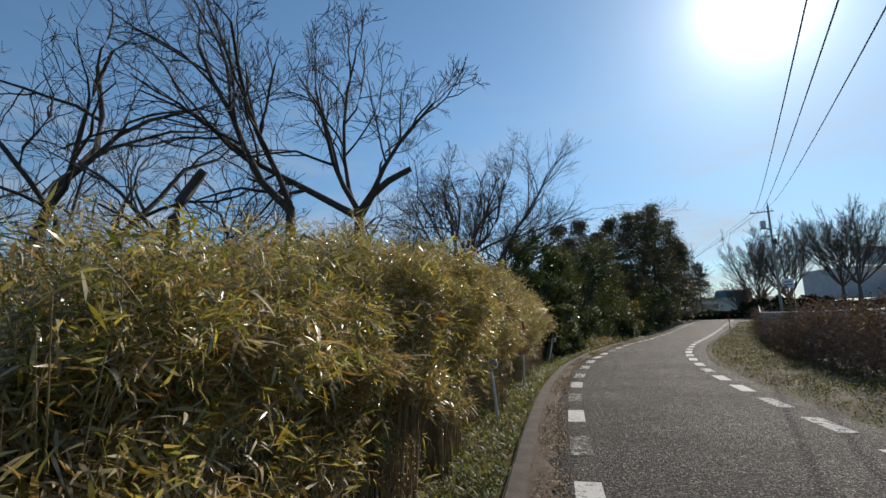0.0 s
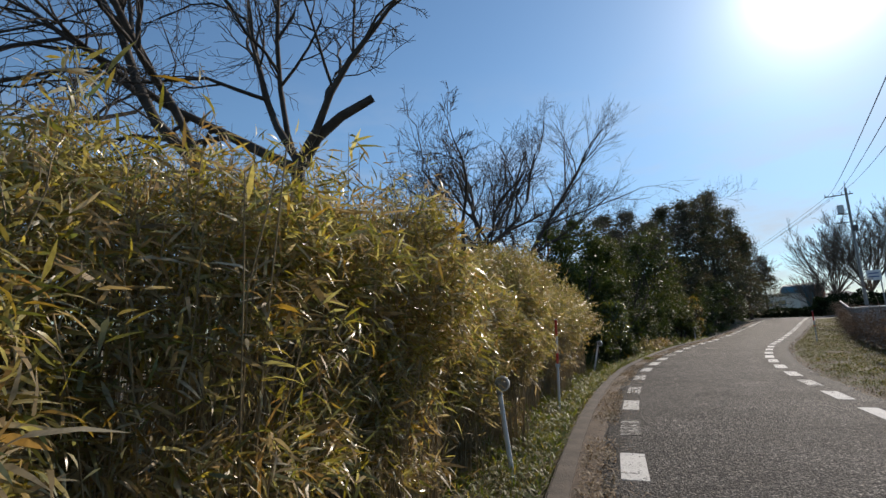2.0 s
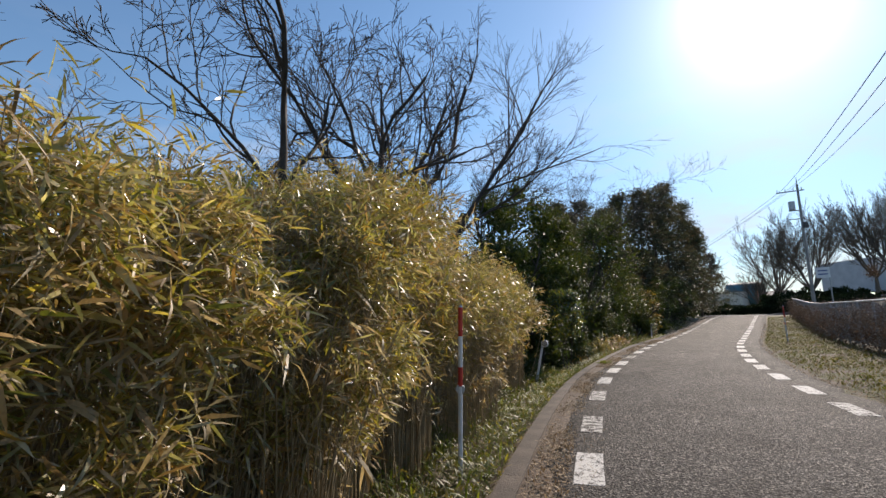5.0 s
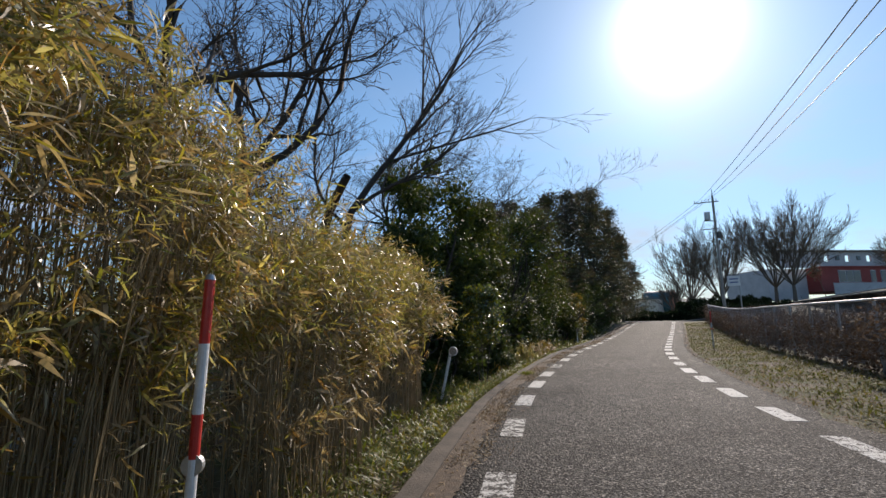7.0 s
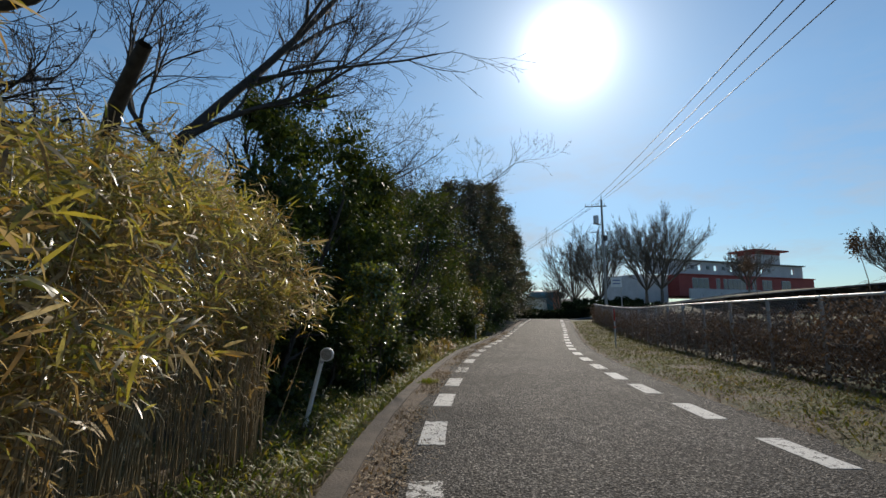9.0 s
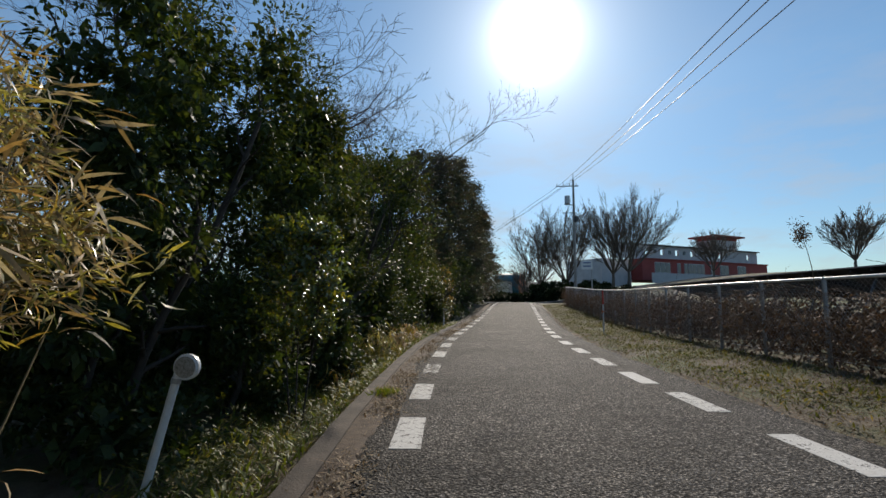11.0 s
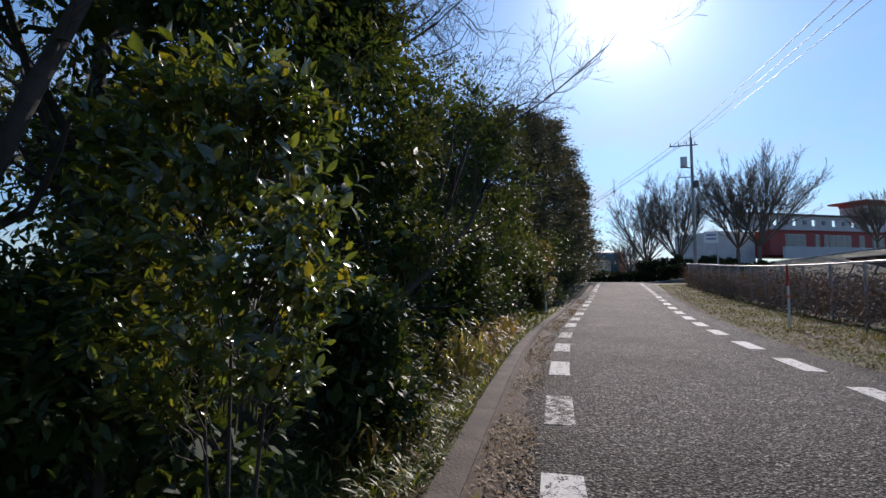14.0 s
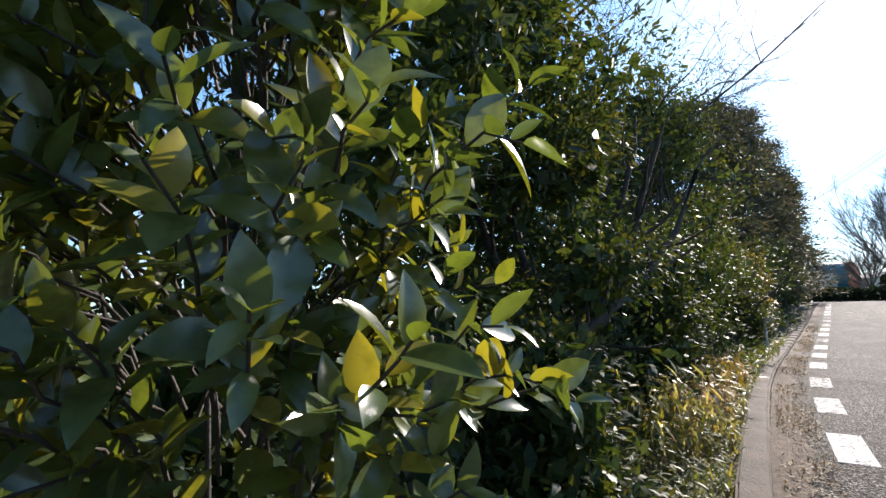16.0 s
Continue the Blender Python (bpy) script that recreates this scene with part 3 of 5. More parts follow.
tagged(new("soil", mesh_of("soil", soil_v.reshape(-1, 3), [np.stack([kk, kk + 1, kk + 6, kk + 5], -1)], SOIL, True)), "brown soil and grit washed along the kerb", "soil", kind="structure")


# ---- trees ----
def grow(rng, starts, ways, lengths, radii, levels, spread=0.7, kids=(4, 5, 4, 3), shrink=0.62, lift=0.12, crook=0.16, k=6):
    """Branches level by level. Returns the lines and radii of each level."""
    out = []
    p, d, l, r = (np.asarray(v, float) for v in (starts, ways, lengths, radii))
    d = unit(d)
    full = k
    for level in range(levels + 1):
        k = full if level < 3 else 3
        pts, way = [p], d
        for i in range(k - 1):
            way = unit(way + rng.normal(size=way.shape) * crook + np.array([0, 0, lift * 0.5]))
            pts.append(pts[-1] + way * (l / (k - 1))[:, None])
        lines = np.stack(pts, 1)
        taper = np.linspace(1, 0.42 if level < levels else 0.25, k)
        out.append((lines, r[:, None] * taper))
        if level == levels:
            break
        n = kids[min(level, len(kids) - 1)]
        ts = np.clip((np.arange(n)[None] + rng.uniform(0.2, 0.9, (len(p), n))) / n * 0.78 + 0.22, 0, 0.999)
        ts[:, -1] = 0.999
        f = ts * (k - 1)
        lo = np.floor(f).astype(int)
        fr = (f - lo)[..., None]
        rows = np.arange(len(p))[:, None]
        start = lines[rows, lo] * (1 - fr) + lines[rows, np.minimum(lo + 1, k - 1)] * fr
        base = unit(lines[rows, np.minimum(lo + 1, k - 1)] - lines[rows, lo])
        side = unit(np.cross(base, rng.normal(size=base.shape)))
        ang = spread * rng.uniform(0.55, 1.25, ts.shape)[..., None]
        ang[:, -1] *= 0.45
        d = unit(base * np.cos(ang) + side * np.sin(ang) + np.array([0, 0, lift])).reshape(-1, 3)
        here = r[:, None] * np.interp(ts, [0, 1], [1, 0.42])
        r = (here * rng.uniform(0.5, 0.72, ts.shape)).ravel()
        l = (l[:, None] * shrink * (1.15 - 0.5 * ts) * rng.uniform(0.7, 1.2, ts.shape)).ravel()
        p = start.reshape(-1, 3)
    return out


def wood_mesh(name, levels, mat, least=0.004):
    pieces = []
    for i, (lines, radii) in enumerate(levels):
        pieces.append(tube_mesh(name, lines, np.maximum(radii, least), (8, 4, 3, 3, 3)[min(i, 4)], mat))
    v, f = merge(pieces)
    return mesh_of(name, v, f, mat, True)


def bare_tree(seed, at, trunk, limbs, levels=4, label="bare winter tree with dark forking limbs", group="bare trees", kids=(6, 5, 4, 3), radius=0.16, mat=None, least=0.0045, spread=0.76, shrink=0.6, lift=0.05, crook=0.27):
    """A leafless tree: a trunk (height, lean x, lean y) and limbs (way, length, share of the radius, height share)."""
    rng = np.random.default_rng(seed)
    mat = mat or BARK
    tree = thing("bare_tree", at, label, "tree", group)
    h, lx, ly = trunk
    k = 7
    t = np.linspace(0, 1, k)
    line = np.stack([lx * t ** 1.3, ly * t ** 1.3, h * t], -1) + rng.normal(size=(k, 3)) * 0.035 * np.minimum(t, 0.8)[:, None]
    v, q = tube_mesh("trunk", line[None], radius * np.array([[1.5, 1.1, 1.0, 0.95, 0.9, 0.85, 0.75]]), 12, mat)
    hang("trunk", mesh_of("trunk", v, [q], mat, True), tree)
    starts, ways, lens, rads = [], [], [], []
    for way, length, share, high in limbs:
        starts.append([np.interp(high, t, line[:, c]) for c in range(3)])
        ways.append(way)
        lens.append(length)
        rads.append(radius * share)
    lv = grow(rng, starts, ways, lens, rads, levels, kids=kids, spread=spread, shrink=shrink, lift=lift, crook=crook)
    for i in range(len(limbs)):
        hang("limb", wood_mesh("limb", [(lv[0][0][i:i + 1], lv[0][1][i:i + 1])], mat, least), tree)
    tagged(hang("twig_crown", wood_mesh("twig_crown", lv[1:], mat, least), tree), kind="stuff")
    return tree, lv


def splay(rng, n, up=0.9, reach=1.0):
    a = rng.uniform(0, 2 * np.pi) + np.arange(n) * 2 * np.pi / n + rng.uniform(-0.4, 0.4, n)
    return [(math.cos(v) * reach, math.sin(v) * reach, up * rng.uniform(0.7, 1.3)) for v in a]


# the forked tree close behind the bamboo, with one limb sawn off
forked, _ = bare_tree(11, (-1.5, 8.2, -0.1), (4.1, 0.05, 0.05),
          [((-1.0, -0.1, 1.05), 3.9, 0.66, 0.97), ((-0.1, 0.1, 1.0), 2.9, 0.5, 1.0), ((1.0, 0.1, 0.75), 2.5, 0.5, 1.0), ((-0.55, 0.25, 1.0), 3.2, 0.42, 0.97)], label="bare tree forking low into long dark limbs", radius=0.115, crook=0.22, kids=(7, 5, 4, 3))
v, q = tube_mesh("sawn_limb", np.array([[(0.05, 0.05, 3.95), (0.3, 0.08, 4.4), (0.62, 0.11, 4.68), (1.05, 0.15, 4.92)]]), np.array([[0.085, 0.075, 0.065, 0.055]]), 10, BARK)
hang("sawn_limb", mesh_of("sawn_limb", v, [q], BARK, True), forked)
bare_tree(10, (-2.55, 7.9, -0.1), (4.15, -0.1, 0.0),
          [((-0.82, -0.08, 1.0), 3.8, 0.75, 0.98), ((-0.25, -0.02, 1.0), 3.2, 0.55, 1.0)], label="slim bare tree with a leaning stem", radius=0.105, crook=0.2, kids=(7, 5, 4, 3))
bare_tree(9, (0.3, 12.5, -0.1), (3.7, 0.05, 0.0),
          [((0.05, 0.0, 1.0), 2.2, 0.7, 1.0), ((-0.7, 0.1, 1.0), 2.0, 0.5, 0.8), ((0.6, 0.1, 1.0), 1.7, 0.5, 0.85)], label="slim straight bare tree", radius=0.06, crook=0.2)
# leaning tree farther back
bare_tree(12, (-5.4, 6.4, 0.0), (2.4, -0.4, 0.1),
          [((-0.9, -0.2, 0.45), 5.0, 0.7, 0.9), ((-0.35, 0.3, 1.0), 5.0, 0.6, 1.0), ((0.2, 0.4, 1.0), 4.4, 0.45, 1.0), ((-0.9, 0.4, 0.8), 4.4, 0.45, 0.8), ((0.5, -0.2, 0.9), 3.4, 0.36, 0.9)], radius=0.16, label="bare tree with spreading twiggy limbs")
# sawn-off trunk beside it
stump = thing("pollard_trunk", (-2.95, 4.9, -0.2), "sawn-off dark trunk standing in the bamboo", "tree", "bare trees")
v, q = tube_mesh("trunk", np.array([[(0, 0, 0), (0.03, 0, 1.6), (-0.02, 0.02, 2.7), (0.0, 0.02, 3.35), (0.06, 0.03, 3.55), (0.24, 0.06, 3.85), (0.3, 0.07, 3.95)]]), np.array([[0.1, 0.085, 0.075, 0.075, 0.07, 0.06, 0.05]]), 10, BARK)
hang("trunk", mesh_of("trunk", v, [q], BARK, True), stump)
rng = np.random.default_rng(5)
lv = grow(rng, [(0, 0, 3.0), (0, 0, 2.4)], [(-0.7, 0.2, 0.8), (0.6, 0.3, 0.9)], [1.6, 1.5], [0.035, 0.03], 3)
tagged(hang("twig_crown", wood_mesh("twig_crown", lv, BARK), stump), kind="stuff")
# the group over the end of the bamboo
bare_tree(13, (0.75, 15.6, 0.0), (3.9, 0.04, 0.0),
          [((-1.0, -0.4, 0.6), 3.4, 0.6, 0.9), ((-0.5, -0.1, 1.0), 2.6, 0.5, 1.0), ((0.05, -0.15, 1.0), 2.2, 0.55, 1.0), ((0.6, 0.5, 0.9), 2.3, 0.6, 1.0), ((0.3, 0.7, 0.7), 2.3, 0.45, 0.95)], radius=0.095, label="bare tree with many fine upswept branches", crook=0.23, kids=(7, 5, 4, 3))
bare_tree(14, (0.35, 19.9, 0.0), (4.5, 0.1, 0.0),
          [((0.92, 0.15, 0.5), 4.4, 0.62, 0.98), ((-0.25, -0.1, 1.0), 3.6, 0.6, 1.0), ((-0.9, 0.0, 0.75), 3.8, 0.5, 0.95), ((0.4, -0.1, 1.0), 3.2, 0.5, 1.0)], radius=0.14, crook=0.22, kids=(7, 5, 4, 3))
leaner, _ = bare_tree(15, (1.7, 22.0, 0.0), (4.3, 0.5, 0.35),
          [((0.6, 0.4, 0.68), 6.2, 0.85, 1.0), ((0.9, 0.3, 0.95), 3.6, 0.5, 1.0), ((-0.5, 0.3, 0.9), 3.4, 0.45, 0.9)], radius=0.115, label="bare tree leaning over towards the lane", crook=0.12, lift=0.05, spread=0.62, kids=(10, 6, 4, 3))
v, q = tube_mesh("sawn_limb", np.array([[(0.1, -1.6, 3.2), (0.32, -2.0, 3.75), (0.52, -2.3, 4.05), (0.72, -2.6, 4.3)]]), np.array([[0.1, 0.09, 0.085, 0.075]]), 10, BARK)
v2, q2 = tube_mesh("sawn_limb", np.array([[(0.0, 0.0, 0.4), (0.0, -0.5, 1.6), (0.02, -1.1, 2.5), (0.1, -1.6, 3.2)]]), np.array([[0.12, 0.12, 0.11, 0.1]]), 10, BARK)
vv, ff = merge([(v, q), (v2, q2)])
hang("sawn_limb", mesh_of("sawn_limb", vv, ff, BARK, True), leaner)
bare_tree(21, (-1.6, 21.5, 0.0), (3.6, 0.1, 0.0), [(w, 2.7, 0.55, 1.0) for w in splay(np.random.default_rng(8), 6, 0.9)], radius=0.1, crook=0.2, kids=(7, 5, 4, 3))
bare_tree(22, (3.2, 27.4, 0.0), (4.4, 0.2, 0.0), [(w, 2.6, 0.55, 1.0) for w in splay(np.random.default_rng(9), 6, 0.8)], radius=0.1, crook=0.2, kids=(7, 5, 4, 3))
bare_tree(16, (3.8, 29.8, 0.2), (4.6, 0.2, 0.2),
          [((0.9, 0.2, 0.6), 5.0, 0.6, 0.95), ((0.5, 0.5, 0.9), 4.8, 0.5, 1.0), ((-0.3, 0.0, 1.0), 4.4, 0.5, 1.0), ((0.7, -0.4, 0.9), 4.4, 0.5, 0.9), ((0.2, -0.3, 1.0), 4.2, 0.4, 1.0)], radius=0.1)
bare_tree(17, (10.4, 36.2, 0.2), (5.6, 0.2, 0.0),
          [((0.81, 0.16, 0.75), 5.8, 0.5, 1.0), ((0.4, 0.2, 1.0), 4.0, 0.5, 1.0), ((-0.6, -0.2, 0.9), 4.0, 0.45, 0.9), ((-0.2, 0.4, 1.0), 4.0, 0.4, 1.0)], radius=0.085, crook=0.18)
bare_tree(18, (-8.5, 15.0, 0.0), (3.0, 0.2, 0.0), [(w, 4.4, 0.6, 1.0) for w in splay(np.random.default_rng(3), 5)], radius=0.14)
bare_tree(19, (-4.0, 24.0, 0.0), (3.4, 0.2, 0.0), [(w, 4.6, 0.6, 1.0) for w in splay(np.random.default_rng(4), 5)], radius=0.15)
bare_tree(20, (-2.0, 34.0, 0.0), (4.0, 0.2, 0.0), [(w, 5.2, 0.6, 1.0) for w in splay(np.random.default_rng(6), 5)], radius=0.15)


def crown_points(rng, centres, sizes, n):
    """Leaf places and outward ways, crowded towards the skins of uneven clumps."""
    k = rng.integers(0, len(centres), n)
    d = scatter(rng, n)
    r = 1 - np.abs(rng.normal(size=(n, 1))) * 0.28
    bumps = 1 + 0.22 * np.sin(d[:, :1] * 7 + k[:, None]) * np.cos(d[:, 1:2] * 6 - k[:, None])
    return centres[k] + d * np.clip(r, 0.1, 1.1) * sizes[k] * bumps, d


def evergreen(seed, s, off, height, spread, leaf, n, label, name="evergreen_tree", mat=None, low=0.3, group="evergreen trees beside the lane", clumps=26, size=0.55, droop=0.3):
    """A broadleaved evergreen: stems, boughs and clumps of leaves down to the ground."""
    rng = np.random.default_rng(seed)
    mat = mat or BROADLEAF
    at = set_on(s, off, -0.05)
    tree = thing(name, at, label, "tree", group)
    stems = 3
    lv = grow(rng, np.zeros((stems, 3)) + rng.normal(size=(stems, 3)) * [0.15, 0.15, 0], np.array([[0, 0, 1.0]] * stems) + rng.normal(size=(stems, 3)) * 0.22, np.full(stems, height * 0.66), np.full(stems, 0.04 + height * 0.005), 2, kids=(8, 6), spread=0.9, shrink=0.24)
    hang("trunk", wood_mesh("trunk", lv, BARK), tree)
    t = rng.uniform(low / height, 1, clumps) ** 0.9
    a = rng.uniform(0, 2 * np.pi, clumps)
    wide = spread * np.interp(t, [0, 0.25, 0.6, 1.0], [0.85, 1.0, 0.95, 0.5]) * np.sqrt(rng.uniform(0.12, 1.0, clumps))
    centres = np.stack([np.cos(a) * wide, np.sin(a) * wide, t * height], -1)
    sizes = size * rng.uniform(0.6, 1.35, (clumps, 1)) * np.array([[1.1, 1.1, 0.8]])
    pos, d = crown_points(rng, centres, sizes, n)
    way = unit(d + scatter(rng, n) * 0.8 + np.array([0, 0, 0.1]))
    up = unit(np.array([0, 0, 1.0]) + scatter(rng, n) * 0.6)
    ln, wd = leaf * rng.uniform(0.7, 1.3, n), leaf * 0.42 * rng.uniform(0.8, 1.2, n)
    v, *fs = leaves(pos, way, up, ln, wd, droop) if s < s_at(31) else flakes(pos, way, up, ln * 1.1, wd * 1.1)
    # larger flakes added deep inside to block light and view through the crown
    m = n // 5
    deep, _ = crown_points(rng, centres * [0.8, 0.8, 0.95], sizes * 0.8, m)
    v2, q2 = flakes(deep, scatter(rng, m), scatter(rng, m), rng.uniform(0.14, 0.26, m), rng.uniform(0.09, 0.15, m))
    hang("inner_foliage", mesh_of("inner_foliage", v2, [q2], BROADLEAF), tree)
    hang("crown", mesh_of("crown", v, fs, mat), tree)
    return tree


def conifer(seed, s, off, height, spread, n, label="dark conifer with ragged drooping sprays", group="conifers"):
    """A conifer: straight trunk, whorled boughs and sprays of needles."""
    rng = np.random.default_rng(seed)
    tree = thing("conifer", set_on(s, off, -0.05), label, "tree", group)
    line = np.stack([np.zeros(6), np.zeros(6), np.linspace(0, height * 0.97, 6)], -1)[None]
    pieces = [tube_mesh("t", line, np.linspace(0.2, 0.03, 6)[None], 8, BARK)]
    m = 90
    z = rng.uniform(0.06, 0.98, m)
    a = rng.uniform(0, 2 * np.pi, m)
    reach = spread * np.interp(z, [0, 0.2, 0.6, 1.0], [0.95, 1.0, 0.55, 0.03]) * rng.uniform(0.6, 1.2, m)
    q = np.linspace(0, 1, 5)
    lines = np.stack([np.cos(a)[:, None] * reach[:, None] * q, np.sin(a)[:, None] * reach[:, None] * q, z[:, None] * height + reach[:, None] * (0.25 * q - 0.3 * q * q)], -1)
    pieces.append(tube_mesh("b", lines, np.linspace(0.035, 0.008, 5)[None] * np.ones((m, 1)), 4, BARK))
    v, f = merge(pieces)
    hang("trunk", mesh_of("trunk", v, f, BARK, True), tree)
    k = rng.integers(0, m, n)
    t = rng.uniform(0.25, 1.05, n)
    idx = np.clip(t * 4, 0, 3.999)
    lo = idx.astype(int)
    base = lines[k, lo] + (lines[k, lo + 1] - lines[k, lo]) * (idx - lo)[:, None]
    pos = base + rng.normal(size=(n, 3)) * np.array([0.28, 0.28, 0.16]) * (height / 9)
    out = np.stack([np.cos(a[k]), np.sin(a[k]), rng.uniform(-0.3, 0.5, n)], -1)
    way = unit(out + scatter(rng, n) * 0.8)
    v, quad = flakes(pos, way, scatter(rng, n), rng.uniform(0.16, 0.42, n), rng.uniform(0.05, 0.12, n))
    hang("crown", mesh_of("crown", v, [quad], NEEDLES), tree)
    return tree

# ---- bamboo thicket along the lane ----
bamboo = thing("bamboo_thicket", (0, 0, 0), "dense thicket of yellow-green dwarf bamboo, dry below", "bamboo", kind="stuff")
rng = np.random.default_rng(21)
S_B0, S_B1 = s_at(-7.0), s_at(20.4)


def bamboo_face(s, z):
    """The offset of the thicket's front at a height: undercut below, bulging above, drawn back at the top and ends."""
    wave = 0.2 * np.sin(s * 1.3) + 0.16 * np.sin(s * 2.9 + 1.0) + 0.1 * np.sin(s * 6.1)
    f = np.interp(z, [-0.3, 0.4, 1.2, 2.1, 2.8, 3.4], [-2.15, -2.05, -1.85, -1.55, -1.65, -2.2]) + wave * np.interp(s, [10, 14], [0.5, 0.8])
    end = np.clip((s - (S_B1 - 2.2)) / 2.2, 0, 1)
    f = f + 0.2 * np.sin(3.1 * s + 1.7 * z) * np.sin(2.3 * z - 1.1 * s) + 0.13 * np.sin(7.3 * s - 2.9 * z + 1)
    start = np.interp(s, [s_at(0), s_at(5)], [0.55, 0.0])
    return f - end ** 2 * 2.0 - start


BAMBOO_S = [-7, 0, 1.3, 3.2, 6, 7, 8, 9.3, 10.3, 12, 13.6, 14.6, 15.4, 16.8, 19, 20.5, 21.6]
BAMBOO_Z = [1.6, 1.6, 1.78, 2.25, 2.65, 2.62, 2.38, 2.18, 2.25, 2.9, 3.2, 2.95, 2.25, 2.25, 2.6, 2.5, 2.2]


def bamboo_top(s, off):
    high = np.interp(s, BAMBOO_S, BAMBOO_Z)
    return high + 0.1 * np.sin(s * 2.3 + off) + 0.12 * np.sin(s * 5.2) + 0.08 * np.sin(s * 11.0 + 2 * off) + 0.12 * np.clip(-1.8 - off, 0, 2)


n = 5200
cs = np.where(rng.uniform(0, 1, n) < 0.4, rng.uniform(s_at(0), s_at(14), n), rng.uniform(S_B0, S_B1, n))
cd = rng.uniform(0, 1, n) ** 2.4 * 2.6
co = bamboo_face(cs, 0.3) - cd
cx, cy = on_line(cs, co)
top = bamboo_top(cs, co) * rng.uniform(0.72, 1.05, n)
h = np.interp(cs, GRID_S, HEADING)
lean = rng.uniform(-0.1, 0.55, n) * (cd < 0.9)
along = rng.normal(size=n) * 0.25
t = np.linspace(0, 1, 6)
cz = ground_z(cs, co)
bx = cx[:, None] + (np.cos(h) * lean)[:, None] * t ** 2 + (np.sin(h) * along)[:, None] * t ** 2
by = cy[:, None] - (np.sin(h) * lean)[:, None] * t ** 2 + (np.cos(h) * along)[:, None] * t ** 2
bz = cz[:, None] + (top - cz)[:, None] * t
canes = np.stack([bx, by, bz], -1)
v, q = tube_mesh("canes", canes, np.linspace(0.0065, 0.0025, 6)[None] * rng.uniform(0.7, 1.4, (n, 1)), 4, CANE)
hang("canes", mesh_of("canes", v, [q], CANE, True), bamboo, "thin pale dry canes")


def bamboo_leaves(n_fans, lo, hi, mat, name, size, back, per=6, droop=0.45, density=None):
    """Fans of narrow blades at the ends of side twigs."""
    s = rng.uniform(S_B0, S_B1, n_fans)
    z = lo + (hi - lo) * rng.uniform(0, 1, n_fans) ** 0.62
    off = bamboo_face(s, z) - np.abs(rng.normal(size=n_fans)) * back + 0.06
    off = off + np.where(rng.uniform(0, 1, n_fans) < 0.16, rng.uniform(0, 0.34, n_fans), 0) * (z > 0.7) * np.interp(s, [s_at(10), s_at(16)], [0.8, 1.25])
    # tufts stand out from hollows
    off = off + 0.2 * np.sin(5.3 * s + 2.0 * z) * np.sin(6.1 * z - 1.7 * s) * np.interp(back, [0.3, 1.0], [1.0, 0.2])
    z = z * bamboo_top(s, off) / 3.1
    over = rng.uniform(0, 1, n_fans) < 0.3 if back < 0.6 else np.zeros(n_fans, bool)
    # the thicket's top is leafy too
    off = np.where(over, bamboo_face(s, 2.8) - rng.uniform(0, 2.8, n_fans), off)
    z = np.where(over, bamboo_top(s, off) + rng.normal(size=n_fans) * 0.16, z)
    gap = np.sin(s * 1.7 + 2 * np.sin(z * 2.1)) * np.sin(z * 2.6 + s * 0.7)
    thin = (np.interp(z, [0.4, 1.6], [0.55, 0.0]) + np.interp(z, [0.7, 1.9], [0.5, 0.0]) * (s > s_at(14.5))) * (1.0 if mat is BAMBOO else 0.4)
    keep = ((gap < np.interp(s, [12, 16], [0.25, -0.1])) | (rng.uniform(0, 1, n_fans) < 0.2) | over) & (rng.uniform(0, 1, n_fans) > thin) & (rng.uniform(0, 1, n_fans) > np.interp(s, [14, 17], [0.0, 0.1 if back > 1 else 0.3]))
    s, z, off = s[keep], z[keep], off[keep]
    m = len(s)
    x, y = on_line(s, off)
    hd = np.interp(s, GRID_S, HEADING)
    tilt = rng.uniform(-1.3, 1.3, m)
    out = np.stack([np.cos(hd + tilt), -np.sin(hd + tilt), rng.uniform(-0.5, 0.75, m)], -1)
    tip = np.stack([x, y, z], -1)
    pos = np.repeat(tip, per, 0) + rng.normal(size=(m * per, 3)) * 0.035
    way = unit(np.repeat(out, per, 0) + scatter(rng, m * per) * 1.05)
    up = unit(np.array([0, 0, 1.0]) + scatter(rng, m * per) * 1.1)
    ln = size * rng.uniform(0.55, 1.35, m * per)
    v, tri, quad = leaves(pos, way, up, ln, ln * rng.uniform(0.095, 0.155, m * per), droop * rng.uniform(0.2, 1.6, m * per))
    ob = hang(name, mesh_of(name, v, [tri, quad], mat), bamboo)
    return tagged(ob, kind="stuff")


bamboo_leaves(42000, 0.25, 3.1, BAMBOO, "leaves", 0.105, 0.3)
bamboo_leaves(21000, -0.2, 3.0, DRY_BAMBOO, "dry_leaves", 0.105, 0.32, 5, 0.8)
bamboo_leaves(3200, -0.25, 0.9, DRY_BAMBOO, "low_dry_leaves", 0.12, 0.5, 5, 0.9)
bamboo_leaves(7000, 0.0, 2.9, BAMBOO, "inner_leaves", 0.125, 1.1, 5)

bamboo_leaves(6500, -0.25, 2.6, DRY_BAMBOO, "deep_leaves", 0.15, 1.9, 6)
bamboo_leaves(7500, 0.0, 2.9, BAMBOO, "deep_leaves", 0.15, 1.9, 6)

bamboo_leaves(9000, -0.25, 2.9, DRY_BAMBOO, "deep_leaves", 0.19, 2.8, 6)

